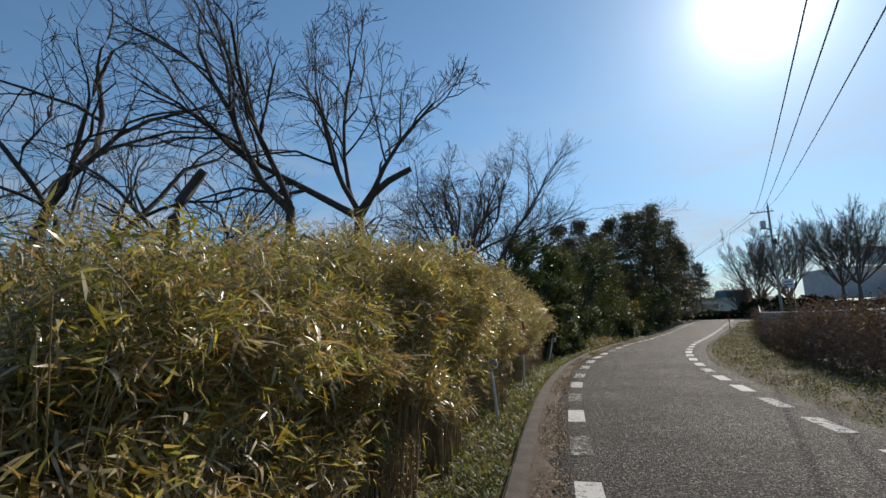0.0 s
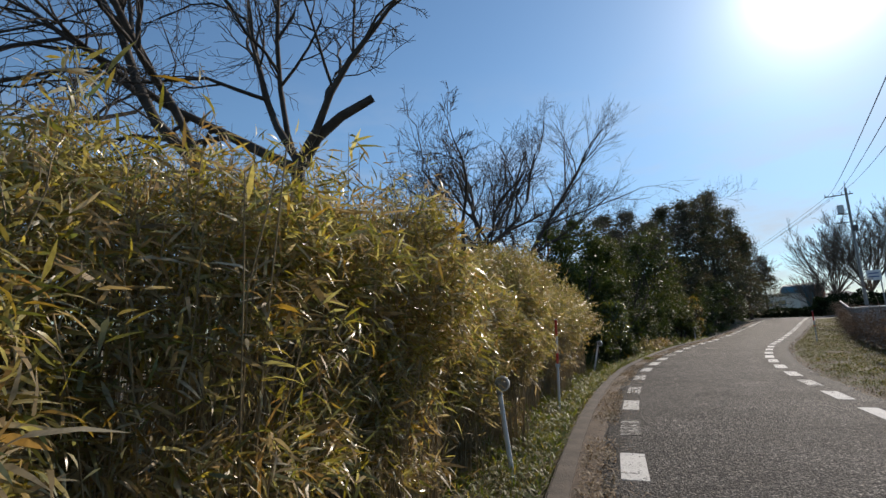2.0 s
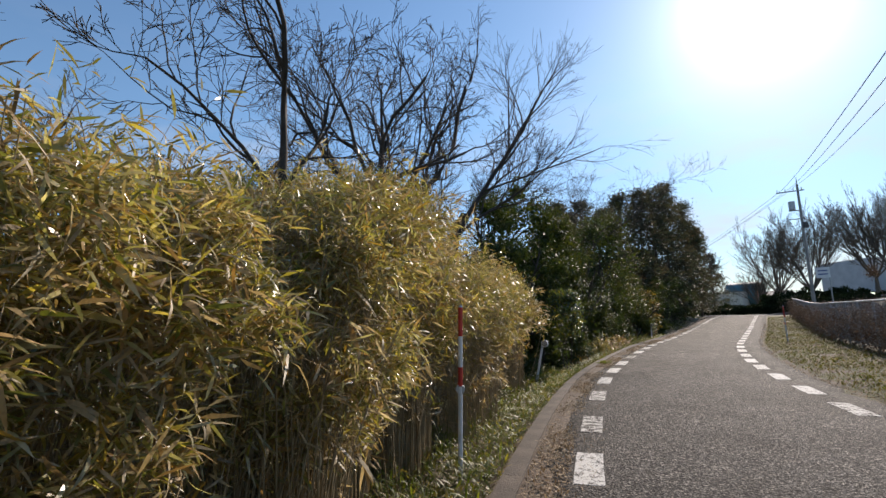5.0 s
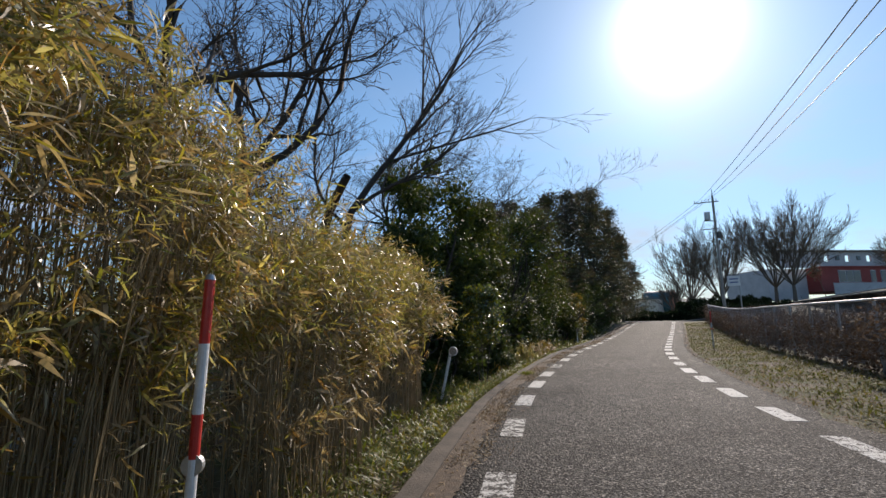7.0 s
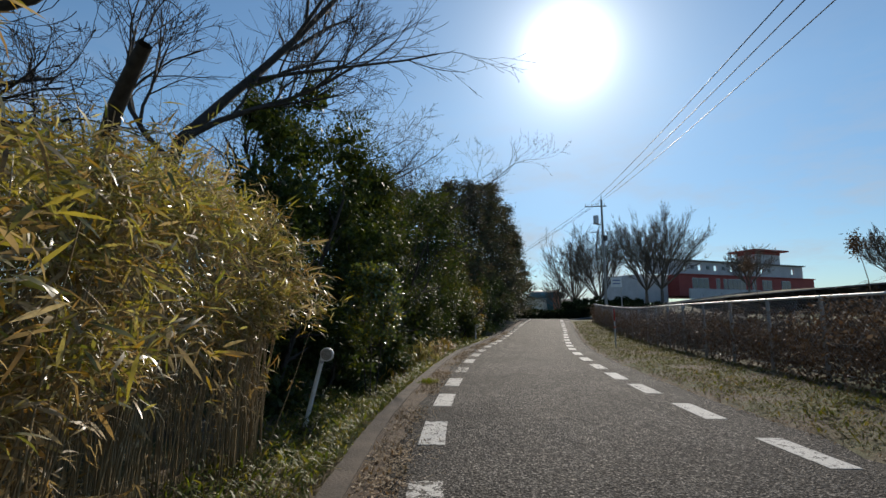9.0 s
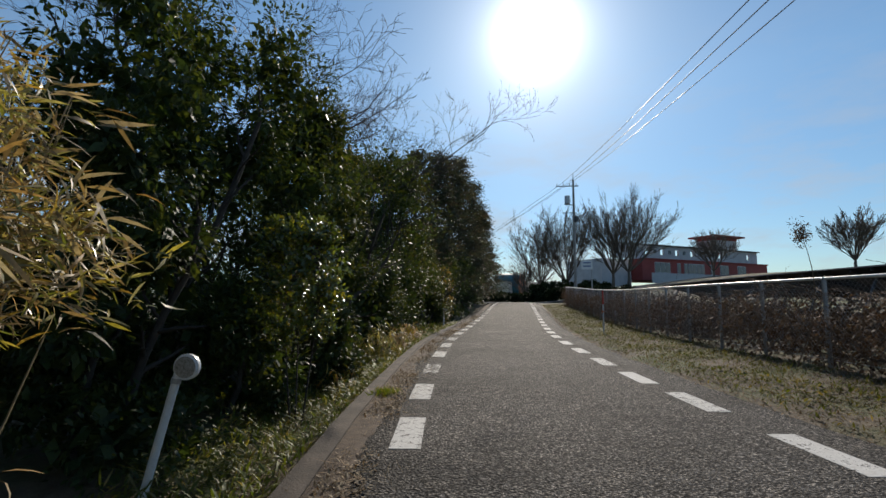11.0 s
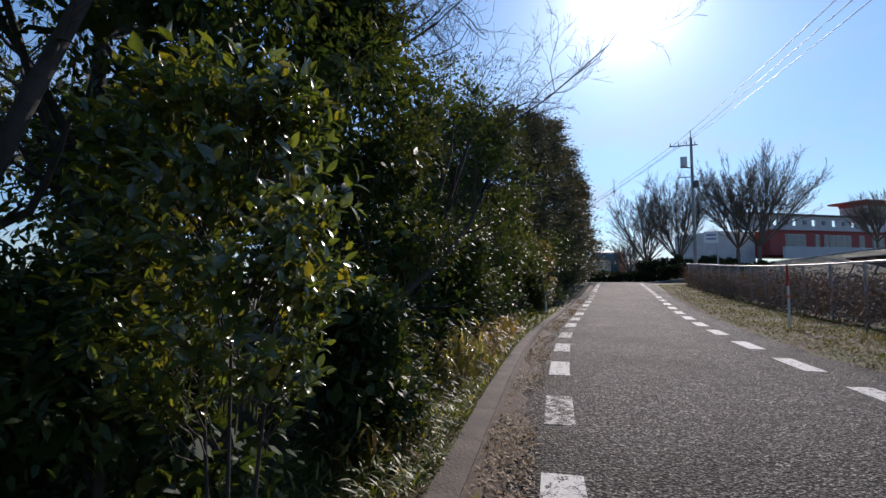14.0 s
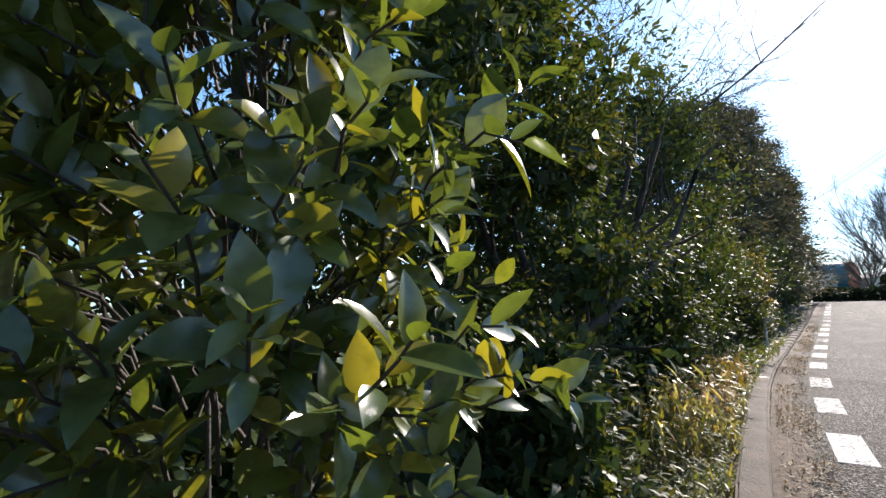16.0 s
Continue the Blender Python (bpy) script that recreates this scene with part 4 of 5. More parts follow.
# thin pale side twigs and bare stalks among the leaves
n = 8000
s = rng.uniform(S_B0, S_B1, n)
z = rng.uniform(0.0, 1.0, n) ** 0.9
off = bamboo_face(s, z * 3.0) - np.abs(rng.normal(size=n)) * 0.3
x, y = on_line(s, off)
start = np.stack([x, y, z * (bamboo_top(s, off) - 0.1)], -1)
way = unit(scatter(rng, n) * np.array([0.7, 0.7, 0.6]) + np.array([0, 0, 0.55]))
t = np.linspace(0, 1, 4)[None, :, None]
ln = rng.uniform(0.1, 0.3, n)[:, None, None]
twigs = start[:, None] + way[:, None] * t * ln - np.array([0, 0, 1.0]) * 0.25 * t * t * ln * rng.uniform(0, 1.5, n)[:, None, None]
v, q = tube_mesh("twigs", twigs, np.linspace(0.0022, 0.001, 4)[None] * rng.uniform(0.7, 1.4, (n, 1)), 3, PALE_STALK)
tagged(hang("twigs", mesh_of("twigs", v, [q], PALE_STALK), bamboo), "thin pale dry twigs", kind="stuff")

# the canes that stand clear at the front, one by one
t = np.linspace(0, 1, 6)
v, q = tube_mesh("cane", np.stack([0.12 * t ** 2, 0.03 * np.sin(t * 5), t], -1)[None], np.linspace(0.0075, 0.003, 6)[None], 4, CANE)
cane_mesh = mesh_of("cane", v, [q], CANE, True)
for k in range(280):
    s = float(rng.uniform(s_at(0.5), S_B1))
    off = float(bamboo_face(s, 0.8)) + float(rng.uniform(-0.3, 0.04))
    x, y = on_line(s, off)
    ob = new("cane", cane_mesh)
    ob.parent = bamboo
    tall = float(rng.uniform(0.9, 2.1))
    ob.matrix_world = pose(float(x), float(y), float(ground_z(s, off)) - 0.05, float(rng.normal() * 7), float(rng.normal() * 7), float(rng.uniform(0, 360))) @ Matrix.Diagonal((1, 1, tall, 1))

# loose shoots standing above the top
n = 520
s = rng.uniform(S_B0, S_B1 - 0.5, n)
off = bamboo_face(s, 2.8) - rng.uniform(0, 2.2, n)
x, y = on_line(s, off)
z0 = bamboo_top(s, off) - 0.25
ln = rng.uniform(0.3, 0.75, n)
lean = rng.normal(size=(n, 2)) * 0.2
t = np.linspace(0, 1, 5)
lines = np.stack([x[:, None] + lean[:, :1] * t ** 2, y[:, None] + lean[:, 1:] * t ** 2, z0[:, None] + ln[:, None] * t], -1)
v, q = tube_mesh("shoots", lines, np.linspace(0.004, 0.0015, 5)[None] * np.ones((n, 1)), 3, CANE)
hang("shoots", mesh_of("shoots", v, [q], CANE), bamboo)
pos = np.repeat(lines[:, -1], 6, 0) - np.array([0, 0, 1.0]) * rng.uniform(0, 0.25, (n * 6, 1))
way = unit(scatter(rng, n * 6) + np.array([0, 0, 0.5]))
l2 = rng.uniform(0.08, 0.2, n * 6)
v, tri, quad = leaves(pos, way, unit(np.array([0, 0, 1.0]) + scatter(rng, n * 6) * 0.5), l2, l2 * 0.12, 0.4)
tagged(hang("shoot_leaves", mesh_of("shoot_leaves", v, [tri, quad], BAMBOO), bamboo), kind="stuff")

# ---- evergreens and conifers beside the lane ----
EV = "dark broadleaved evergreen with dense glossy leaves"
SHRUB = "glossy evergreen shrub crowding the kerb"
evergreen(31, s_at(24.4), -3.4, 6.7, 1.8, 0.09, 14000, "tall dark broadleaved evergreen behind the bamboo's end", low=0.2, size=0.62, clumps=38)
evergreen(30, s_at(22.4), -3.6, 6.4, 1.8, 0.085, 6000, "broadleaved evergreen overhanging the kerb and the bamboo's end", low=2.6, size=0.55, clumps=18)
evergreen(32, s_at(26.6), -2.8, 6.0, 1.3, 0.08, 16000, EV, "evergreen_tree", SHEEN, low=0.1, size=0.6, clumps=32)
evergreen(33, s_at(28.6), -3.4, 6.4, 1.75, 0.09, 15000, EV, low=0.1, size=0.7, clumps=38)
evergreen(34, s_at(30.2), -2.35, 2.7, 0.85, 0.075, 10000, SHRUB, "evergreen_shrub", SHEEN, low=0.05, size=0.45)
evergreen(35, s_at(32.6), -3.3, 7.4, 1.95, 0.095, 15000, EV, low=0.1, size=0.75, clumps=40)
evergreen(36, s_at(35.8), -3.2, 8.2, 2.0, 0.1, 15000, EV, "evergreen_tree", SHEEN, low=0.1, size=0.8, clumps=42)
evergreen(37, s_at(38.2), -2.5, 4.6, 1.2, 0.09, 11000, "evergreen shrub flecked with light", "evergreen_shrub", SHEEN, low=0.1)
evergreen(38, s_at(40.6), -2.2, 3.6, 0.8, 0.09, 5000, "yellow-brown shrub at the verge", "yellowed_shrub", YELLOWED, size=0.4, clumps=16)
evergreen(39, s_at(25.2), -2.0, 1.5, 0.6, 0.07, 6000, SHRUB, "evergreen_shrub", SHEEN, low=0.05, size=0.35, clumps=16)
evergreen(40, s_at(21.6), -3.1, 3.8, 1.0, 0.08, 11000, EV, "evergreen_shrub", low=0.05, size=0.55, clumps=26)
evergreen(41, s_at(23.0), -2.7, 1.7, 0.8, 0.075, 8000, SHRUB, "evergreen_shrub", low=0.05, size=0.4, clumps=20)
for k, (yy, off, hh, w) in enumerate([(42.6, -2.3, 3.4, 1.0), (45.2, -2.3, 4.4, 1.2), (48.2, -2.4, 4.6, 1.3), (51.4, -2.4, 4.8, 1.3), (54.6, -2.4, 4.4, 1.3), (57.6, -2.5, 4.0, 1.3)]):
    evergreen(140 + k, s_at(yy), off, hh, w, 0.11, 6500, "dark shrub crowding the kerb under the conifers", "evergreen_shrub", low=0.05, size=0.6, clumps=24)
for k, (yy, off, hh, w) in enumerate([(37.0, -6.0, 8.6, 2.6), (41.0, -4.6, 9.6, 2.5), (44.5, -4.6, 11.6, 3.1), (48.0, -3.9, 12.6, 3.1), (52.0, -3.6, 13.8, 3.3), (56.0, -3.3, 14.8, 3.4), (59.4, -3.6, 16.0, 3.4), (63.4, -2.6, 14.6, 3.0), (65.8, -2.0, 11.4, 2.6), (44.0, -10.0, 11.5, 3.4), (51.0, -10.5, 13.0, 3.4), (63.5, -6.5, 8.5, 2.6)]):
    conifer(50 + k, s_at(yy), off, hh, w, 11000)
for k, (yy, off, hh, w) in enumerate([(26.5, -7.0, 4.6, 2.0), (31.0, -7.5, 5.2, 2.3), (35.0, -8.5, 6.0, 2.4), (22.5, -7.5, 3.6, 2.0), (39.5, -7.0, 6.5, 2.2)]):
    evergreen(70 + k, s_at(yy), off, hh, w, 0.14, 8000, "dark evergreen farther back in the thicket", size=0.95, low=0.1)


def tuft(seed, s, off, height, n, mat, label, name="dwarf_bamboo"):
    """A clump of dwarf bamboo: arching canes with narrow leaves."""
    rng = np.random.default_rng(seed)
    ob = thing(name, set_on(s, off), label, "bamboo", "dwarf bamboo clumps")
    a = rng.uniform(0, 2 * np.pi, n)
    t = np.linspace(0, 1, 6)
    reach, high = rng.uniform(0.1, 0.55, n), height * rng.uniform(0.5, 1.1, n)
    root = rng.normal(size=(n, 2)) * 0.22
    lines = np.stack([root[:, :1] + np.cos(a)[:, None] * reach[:, None] * t ** 2, root[:, 1:] + np.sin(a)[:, None] * reach[:, None] * t ** 2, high[:, None] * (t - 0.18 * t ** 3)], -1)
    v, q = tube_mesh("canes", lines, np.full((n, 6), 0.003), 3, CANE)
    tagged(hang("stalk", mesh_of("stalk", v, [q], CANE), ob), kind="stuff")
    m = n * 16
    k, w = rng.integers(0, n, m), rng.uniform(0.3, 1, m) * 4.999
    lo = w.astype(int)
    pos = lines[k, lo] + (lines[k, lo + 1] - lines[k, lo]) * (w - lo)[:, None]
    ln = rng.uniform(0.1, 0.22, m)
    v, tri, quad = leaves(pos, unit(scatter(rng, m) + np.array([0, 0, -0.25])), unit(np.array([0, 0, 1.0]) + scatter(rng, m) * 0.5), ln, ln * 0.17, 0.5)
    hang("leaves", mesh_of("leaves", v, [tri, quad], mat), ob)
    return ob


tuft(101, s_at(27.6), -1.5, 1.15, 34, BAMBOO, "yellowing dwarf bamboo clump under the shrubs")
tuft(102, s_at(28.8), -1.4, 1.0, 34, DRY_BAMBOO, "dry straw-coloured dwarf bamboo clump")
tuft(103, s_at(30.0), -1.45, 1.1, 34, YELLOWED, "orange-tinged dwarf bamboo clump")
tuft(104, s_at(31.6), -1.4, 0.9, 26, DRY_BAMBOO, "dry straw-coloured dwarf bamboo clump")
tuft(106, s_at(24.6), -1.45, 0.5, 14, YELLOWED, "few yellow bamboo blades at the kerb")
tuft(107, s_at(33.6), -1.5, 0.9, 40, WEED, "green dwarf bamboo clump")

# ---- delineators and snow poles ----


def delineator(at, height, lean, label, turn):
    post = thing("delineator", at, label, "road marker", "delineators")
    bm = rod(0.032, 0.032, (0, 0, -0.35), (0, 0, height - 0.06), 14)
    rod(0.032, 0.014, (0, 0, height - 0.06), (0, 0, height - 0.02), 14, bm)
    part("post", bm, WHITE_PIPE, post, "white steel tube")
    bm = rod(0.1, 0.1, (0, -0.03, 0), (0, 0.03, 0), 28)
    bmesh.ops.bevel(bm, geom=[e for e in bm.edges if len(e.link_faces) == 2 and e.calc_face_angle(0) > 1.0], offset=0.012, segments=2, affect="EDGES")
    head = part("reflector_housing", bm, WHITE_PIPE, post, "round white reflector housing")
    head.location = (0.055, 0.0, height - 0.1)
    part("reflector", rod(0.082, 0.082, (0, -0.037, 0), (0, -0.0305, 0), 24), LENS, head, "clear round reflector")
    part("reflector", rod(0.082, 0.082, (0, 0.0305, 0), (0, 0.037, 0), 24), ORANGE, head, "orange round reflector")
    part("clamp", rod(0.038, 0.038, (0, 0, height - 0.24), (0, 0, height - 0.2), 14), GREY_METAL, post)
    part("footing", box((0.26, 0.26, 0.3), (0, 0, -0.12), 0.02), CONCRETE, post, "rough concrete footing")
    post.matrix_world = pose(*at, lean[0], lean[1], turn)
    return post


delineator((1.12, 9.04, -0.3), 1.38, (0, -6, 0), "leaning white delineator post with round reflector", -14)
delineator((4.34, 21.3, -0.2), 1.2, (0, 13, 0), "white delineator post leaning at the shrubs' edge", -25)
delineator((14.55, 38.6, -0.15), 1.08, (0, 0, 0), "white delineator post under the conifers", -33)


def snow_pole(at, height, bands, lean, label, thick=0.03):
    """A red and white banded pole; bands from the bottom as (share, red?)."""
    pole = thing("snow_pole", at, label, "road marker", "snow poles")
    z = 0.0
    for share, red in bands:
        part("band", rod(thick, thick, (0, 0, z * height), (0, 0, (z + share) * height), 14), RED_PAINT if red else WHITE_PIPE, pole, "red band" if red else "white band")
        z += share
    part("cap", rod(thick * 1.08, thick * 0.6, (0, 0, height), (0, 0, height + 0.03), 14), GREY_METAL, pole)
    part("socket", rod(thick * 1.5, thick * 1.5, (0, 0, -0.35), (0, 0, 0.05), 14), GREY_METAL, pole)
    pole.matrix_world = pose(*at, lean[0], lean[1], 0)
    return pole


verge_pole = snow_pole((2.18, 13.44, -0.28), 2.06, [(0.54, 0), (0.11, 1), (0.18, 0), (0.17, 1)], (0, 2), "red and white banded snow pole before the bamboo", 0.028)
part("disc", rod(0.055, 0.055, (0, -0.02, 1.08), (0, 0.02, 1.08), 20), GREY_METAL, verge_pole, "grey reflector disc")
marker = snow_pole((18.05, 31.15, 0.06), 1.68, [(0.5, 0), (0.02, 1), (0.16, 0), (0.32, 1)], (0, 0), "white and red snow pole with orange disc on the verge", 0.028)
part("disc", rod(0.055, 0.055, (0, -0.02, 0.86), (0, 0.02, 0.86), 20), ORANGE, marker, "orange reflector disc")

# ---- fence with dead vines ----
FENCE_Z = 1.72
fence = thing("wire_fence", (0, 0, 0), "low wire-mesh fence with white top rail, hung with dead vines", "fence")


def fence_off(s):
    return np.interp(s, [-15, 20, 40, 62], [7.6, 7.7, 7.4, 6.9])


S_F0, S_F1 = s_at(-9), s_at(57)
fs = np.arange(S_F0, S_F1, 2.0)
post_mesh = None
for s in fs:
    x, y = on_line(s, fence_off(s))
    if post_mesh is None:
        bm = rod(0.04, 0.04, (0, 0, -0.4), (0, 0, FENCE_Z), 10)
        rod(0.046, 0.025, (0, 0, FENCE_Z), (0, 0, FENCE_Z + 0.03), 10, bm)
        ob = part("fence_post", bm, GREY_METAL, fence)
        post_mesh = ob.data
    else:
        ob = new("fence_post", post_mesh)
        ob.parent = fence
    ob.location = (float(x), float(y), 0.1 + float(rise(s)))
sv = np.arange(S_F0, S_F1, 0.5)
x, y = on_line(sv, fence_off(sv))
rail = np.stack([x, y, FENCE_Z + 0.1 + rise(sv)], -1)
v, q = tube_mesh("top_rail", rail[None], np.full((1, len(sv)), 0.032), 10, WHITE_PIPE)
hang("top_rail", mesh_of("top_rail", v, [q], WHITE_PIPE, True), fence, "white top rail")
low_rail = rail.copy()
low_rail[:, 2] = 0.28 + rise(sv)
v, q = tube_mesh("bottom_wire", low_rail[None], np.full((1, len(sv)), 0.006), 6, GREY_METAL)
hang("bottom_wire", mesh_of("bottom_wire", v, [q], GREY_METAL), fence)
# diamond mesh wires, both ways
wire_s = np.arange(s_at(14), S_F1 - 2.2, 0.11)
lines = []
for sign in (1, -1):
    a = wire_s + (0 if sign > 0 else 1.5)
    pts = []
    for k in range(4):
        ss_ = a + sign * 1.5 * k / 3
        x, y = on_line(ss_, fence_off(ss_))
        pts.append(np.stack([x, y, 0.28 + (FENCE_Z - 0.2) * k / 3 + rise(ss_)], -1))
    lines.append(np.stack(pts, 1))
v, q = tube_mesh("wire_mesh", np.concatenate(lines), np.full((len(wire_s) * 2, 4), 0.003), 3, GREY_METAL)
tagged(hang("wire_mesh", mesh_of("wire_mesh", v, [q], GREY_METAL), fence, "diamond wire mesh"), kind="stuff")

vines = thing("dead_vines", (0, 0, 0), "brown tangle of dead vines smothering the fence", "vines", kind="stuff")
rng = np.random.default_rng(41)


def vine_share(s):
    """How thickly the vines hang, along the lane."""
    return np.interp(s, [s_at(-9), s_at(20), s_at(24), s_at(30), s_at(50)], [1.0, 1.0, 0.75, 0.42, 0.6])


n = 3800
s = rng.uniform(S_F0, S_F1, n)
s = s[rng.uniform(0, 1, n) < vine_share(s)]
n = len(s)
thick = np.interp(s, [s_at(16), s_at(26)], [0.55, 0.22])
start = np.stack([*on_line(s, fence_off(s) + rng.normal(size=n) * thick * 0.6), rng.uniform(0.15, 1.0, n) * (FENCE_Z + 0.2)], -1)
way = scatter(rng, n) * np.array([1, 1, 0.9]) + np.stack([np.sin(np.interp(s, GRID_S, HEADING)), np.cos(np.interp(s, GRID_S, HEADING)), np.zeros(n)], -1) * rng.choice([-1, 1], n)[:, None]
lv = grow(rng, start, way, rng.uniform(0.5, 1.5, n), rng.uniform(0.003, 0.008, n), 1, kids=(2,), spread=0.9, lift=-0.12, crook=0.5, k=6, shrink=0.5)
keepers = []
for lines, radii in lv:
    lines[..., 2] = np.clip(lines[..., 2], 0.05, np.interp(lines[..., 1], [15, 22], [FENCE_Z + 0.42, FENCE_Z - 0.1]) + 0.16 * np.sin(lines[..., 1] * 1.1) + 0.12 * np.sin(lines[..., 0] * 3.3))
    lines[..., 2] += rise(np.interp(lines[..., 1] + 3.2, GRID_Y, GRID_S))
    keepers.append(tube_mesh("v", lines, np.maximum(radii, 0.0022), 3, VINE))
v, f = merge(keepers)
hang("vine_stems", mesh_of("vine_stems", v, f, VINE), vines)
n = 70000
s = rng.uniform(S_F0, S_F1, n)
s = s[rng.uniform(0, 1, n) < vine_share(s) ** 2]
n = len(s)
thick = np.interp(s, [s_at(16), s_at(26)], [0.5, 0.2])
z = rng.uniform(0.02, 1.0, n) ** 0.75 * (np.interp(s, [s_at(18), s_at(24)], [FENCE_Z + 0.3, FENCE_Z - 0.4]) + 0.2 * np.sin(s * 1.1) + 0.12 * np.sin(s * 3.7) + 0.08 * np.sin(s * 8.3))
pos = np.stack([*on_line(s, fence_off(s) + rng.normal(size=n) * thick), z + 0.05 + rise(s)], -1)
v, q = flakes(pos, unit(scatter(rng, n) + np.array([0, 0, -0.7])), scatter(rng, n), rng.uniform(0.05, 0.14, n), rng.uniform(0.03, 0.07, n))
tagged(hang("vine_leaves", mesh_of("vine_leaves", v, [q], DRY_VINE_LEAF), vines), kind="stuff")

scrub = thing("bramble_scrub", (0, 0, 0), "dark brown bramble scrub on the bank behind the fence", "scrub", kind="stuff")
n = 1700
s = rng.uniform(S_F0, S_F1, n)
off = fence_off(s) + 0.5 + rng.uniform(0, 1, n) ** 1.2 * 4.5
x, y = on_line(s, off)
start = np.stack([x, y, ground_z(s, off)], -1)
lv = grow(rng, start, scatter(rng, n) * np.array([1.2, 1.2, 0.5]) + np.array([0, 0, 0.55]), rng.uniform(0.7, 2.0, n), rng.uniform(0.004, 0.009, n), 1, kids=(3,), spread=0.8, lift=-0.05, crook=0.35, k=5, shrink=0.5)
v, f = merge([tube_mesh("v", a, np.maximum(b, 0.003), 3, VINE) for a, b in lv])
hang("bramble_stems", mesh_of("bramble_stems", v, f, BARK), scrub)
n = 52000
s = rng.uniform(S_F0, S_F1, n)
off = fence_off(s) + 0.4 + rng.uniform(0, 1, n) * 5.0
x, y = on_line(s, off)
pos = np.stack([x, y, ground_z(s, off) + rng.uniform(0.0, 1.0, n) ** 1.5 * np.interp(s, [s_at(12), s_at(20), s_at(45)], [0.95, 1.35, 1.25]) * (0.8 + 0.25 * np.sin(1.7 * s + off))], -1)
v, q = flakes(pos, scatter(rng, n), scatter(rng, n), rng.uniform(0.08, 0.2, n), rng.uniform(0.05, 0.1, n))
tagged(hang("bramble_leaves", mesh_of("bramble_leaves", v, [q], BRAMBLE), scrub), kind="stuff")

# pale dead boughs caught in the fence
for k in range(46):
    s = float(rng.uniform(s_at(13), s_at(36)))
    x, y = on_line(s, float(fence_off(s)) + rng.uniform(-0.5, 0.4))
    ob = thing("dead_bough", (float(x), float(y), float(rng.uniform(0.15, 1.1))), "pale curling dead bough caught in the fence", "branch", "dead boughs")
    lv = grow(rng, [(0, 0, 0)], [(float(rng.normal()), float(rng.normal()), float(rng.normal() * 0.35))], [float(rng.uniform(0.7, 1.9))], [float(rng.uniform(0.008, 0.017))], 1, kids=(3,), crook=0.3, lift=-0.05, k=8, shrink=0.35)
    hang("bough", wood_mesh("bough", lv, PALE_BARK), ob)

# dry climber shoots standing above the fence, with withered leaf tufts
for k, (x, y, top, bend) in enumerate(((13.9, 19.7, 2.75, -0.28), (14.9, 22.6, 2.7, -0.3), (13.2, 17.9, 2.35, 0.2))):
    base = ground_at(x, y) - 0.05
    ob = thing("climber_shoot", (x, y, base), "dry climber shoot with a withered brown leaf tuft", "vine", "climber shoots")
    t = np.linspace(0, 1, 9)
    line = np.stack([-bend * np.sin(t * 3.0) * 0.9, bend * np.sin(t * 2.2), t * (top - base)], -1)[None]
    v, q = tube_mesh("stem", line, np.linspace(0.014, 0.006, 9)[None], 6, VINE)
    hang("stem", mesh_of("stem", v, [q], VINE, True), ob)
    m = 320
    pos = line[0, -1] + rng.normal(size=(m, 3)) * np.array([0.07, 0.07, 0.11])
    v, *f = leaves(pos, unit(scatter(rng, m) + np.array([0, 0, -0.2])), scatter(rng, m), rng.uniform(0.04, 0.09, m), rng.uniform(0.012, 0.028, m), 0.5)
    tagged(hang("leaf_tuft", mesh_of("leaf_tuft", v, f, DRY_VINE_LEAF), ob), "withered brown leaves", kind="stuff")

# ---- verge plants and litter ----


def sward(name, label, category, seed, n, s_range, o_range, length, width, mat, upward, lift=0.0, patch=0.0, pile=0.05):
    rng = np.random.default_rng(seed)
    s = rng.uniform(*s_range, n)
    off = rng.uniform(*o_range, n)
    if patch:
        keep = np.sin(s * 1.1 + off * 2) + np.sin(s * 2.7 - off * 1.3) + rng.normal(size=n) * 0.7 > patch
        s, off = s[keep], off[keep]
    n = len(s)
    x, y = on_line(s, off)
    z = ground_z(s, off)
    on_road = (off > -0.6) & (off < 4.66)
    z = np.where(on_road, rise(s) + np.where(off < -0.3, 0.012, 0.0), z) + lift
    pos = np.stack([x, y, z], -1) + np.array([0, 0, 1.0]) * rng.uniform(0, pile, (n, 1)) ** 1.3 * (upward > 0.3) * (0.6 + 0.6 * np.sin(s * 2.1 + off * 3)[:, None] ** 2)
    way = unit(scatter(rng, n) * np.array([1, 1, 0.4]) + np.array([0, 0, upward]))
    up = unit(np.array([0, 0, 1.0]) + scatter(rng, n) * 0.4)
    ln = length * rng.uniform(0.5, 1.5, n)
    if upward > 0.3:
        v, *f = leaves(pos, way, up, ln, ln * width, 0.35)
    else:
        v, *f = flakes(pos, way, up, ln, ln * width)
    return tagged(new(name, mesh_of(name, v, f, mat)), label, category, kind="stuff")


sward("verge_weeds", "green weeds and ivy on the sloping verge", "weeds", 61, 60000, (s_at(-5), s_at(40)), (-2.3, -0.92), 0.11, 0.14, WEED, 0.75, pile=0.34)
sward("verge_grass", "short green and straw-coloured grass on the verge", "grass", 62, 52000, (s_at(2), s_at(58)), (4.75, 7.5), 0.085, 0.17, VERGE_WEED, 0.8, patch=-1.4)
sward("fallen_leaves", "brown fallen leaves and straw along the kerb", "leaf litter", 63, 46000, (s_at(-2), s_at(45)), (-0.72, -0.2), 0.05, 0.3, LITTER, 0.1, lift=0.004, patch=-0.2)
sward("fallen_leaves", "brown fallen leaves and straw on the verge", "leaf litter", 64, 44000, (s_at(2), s_at(50)), (4.5, 7.6), 0.05, 0.3, VERGE_LITTER, 0.1, lift=0.012)

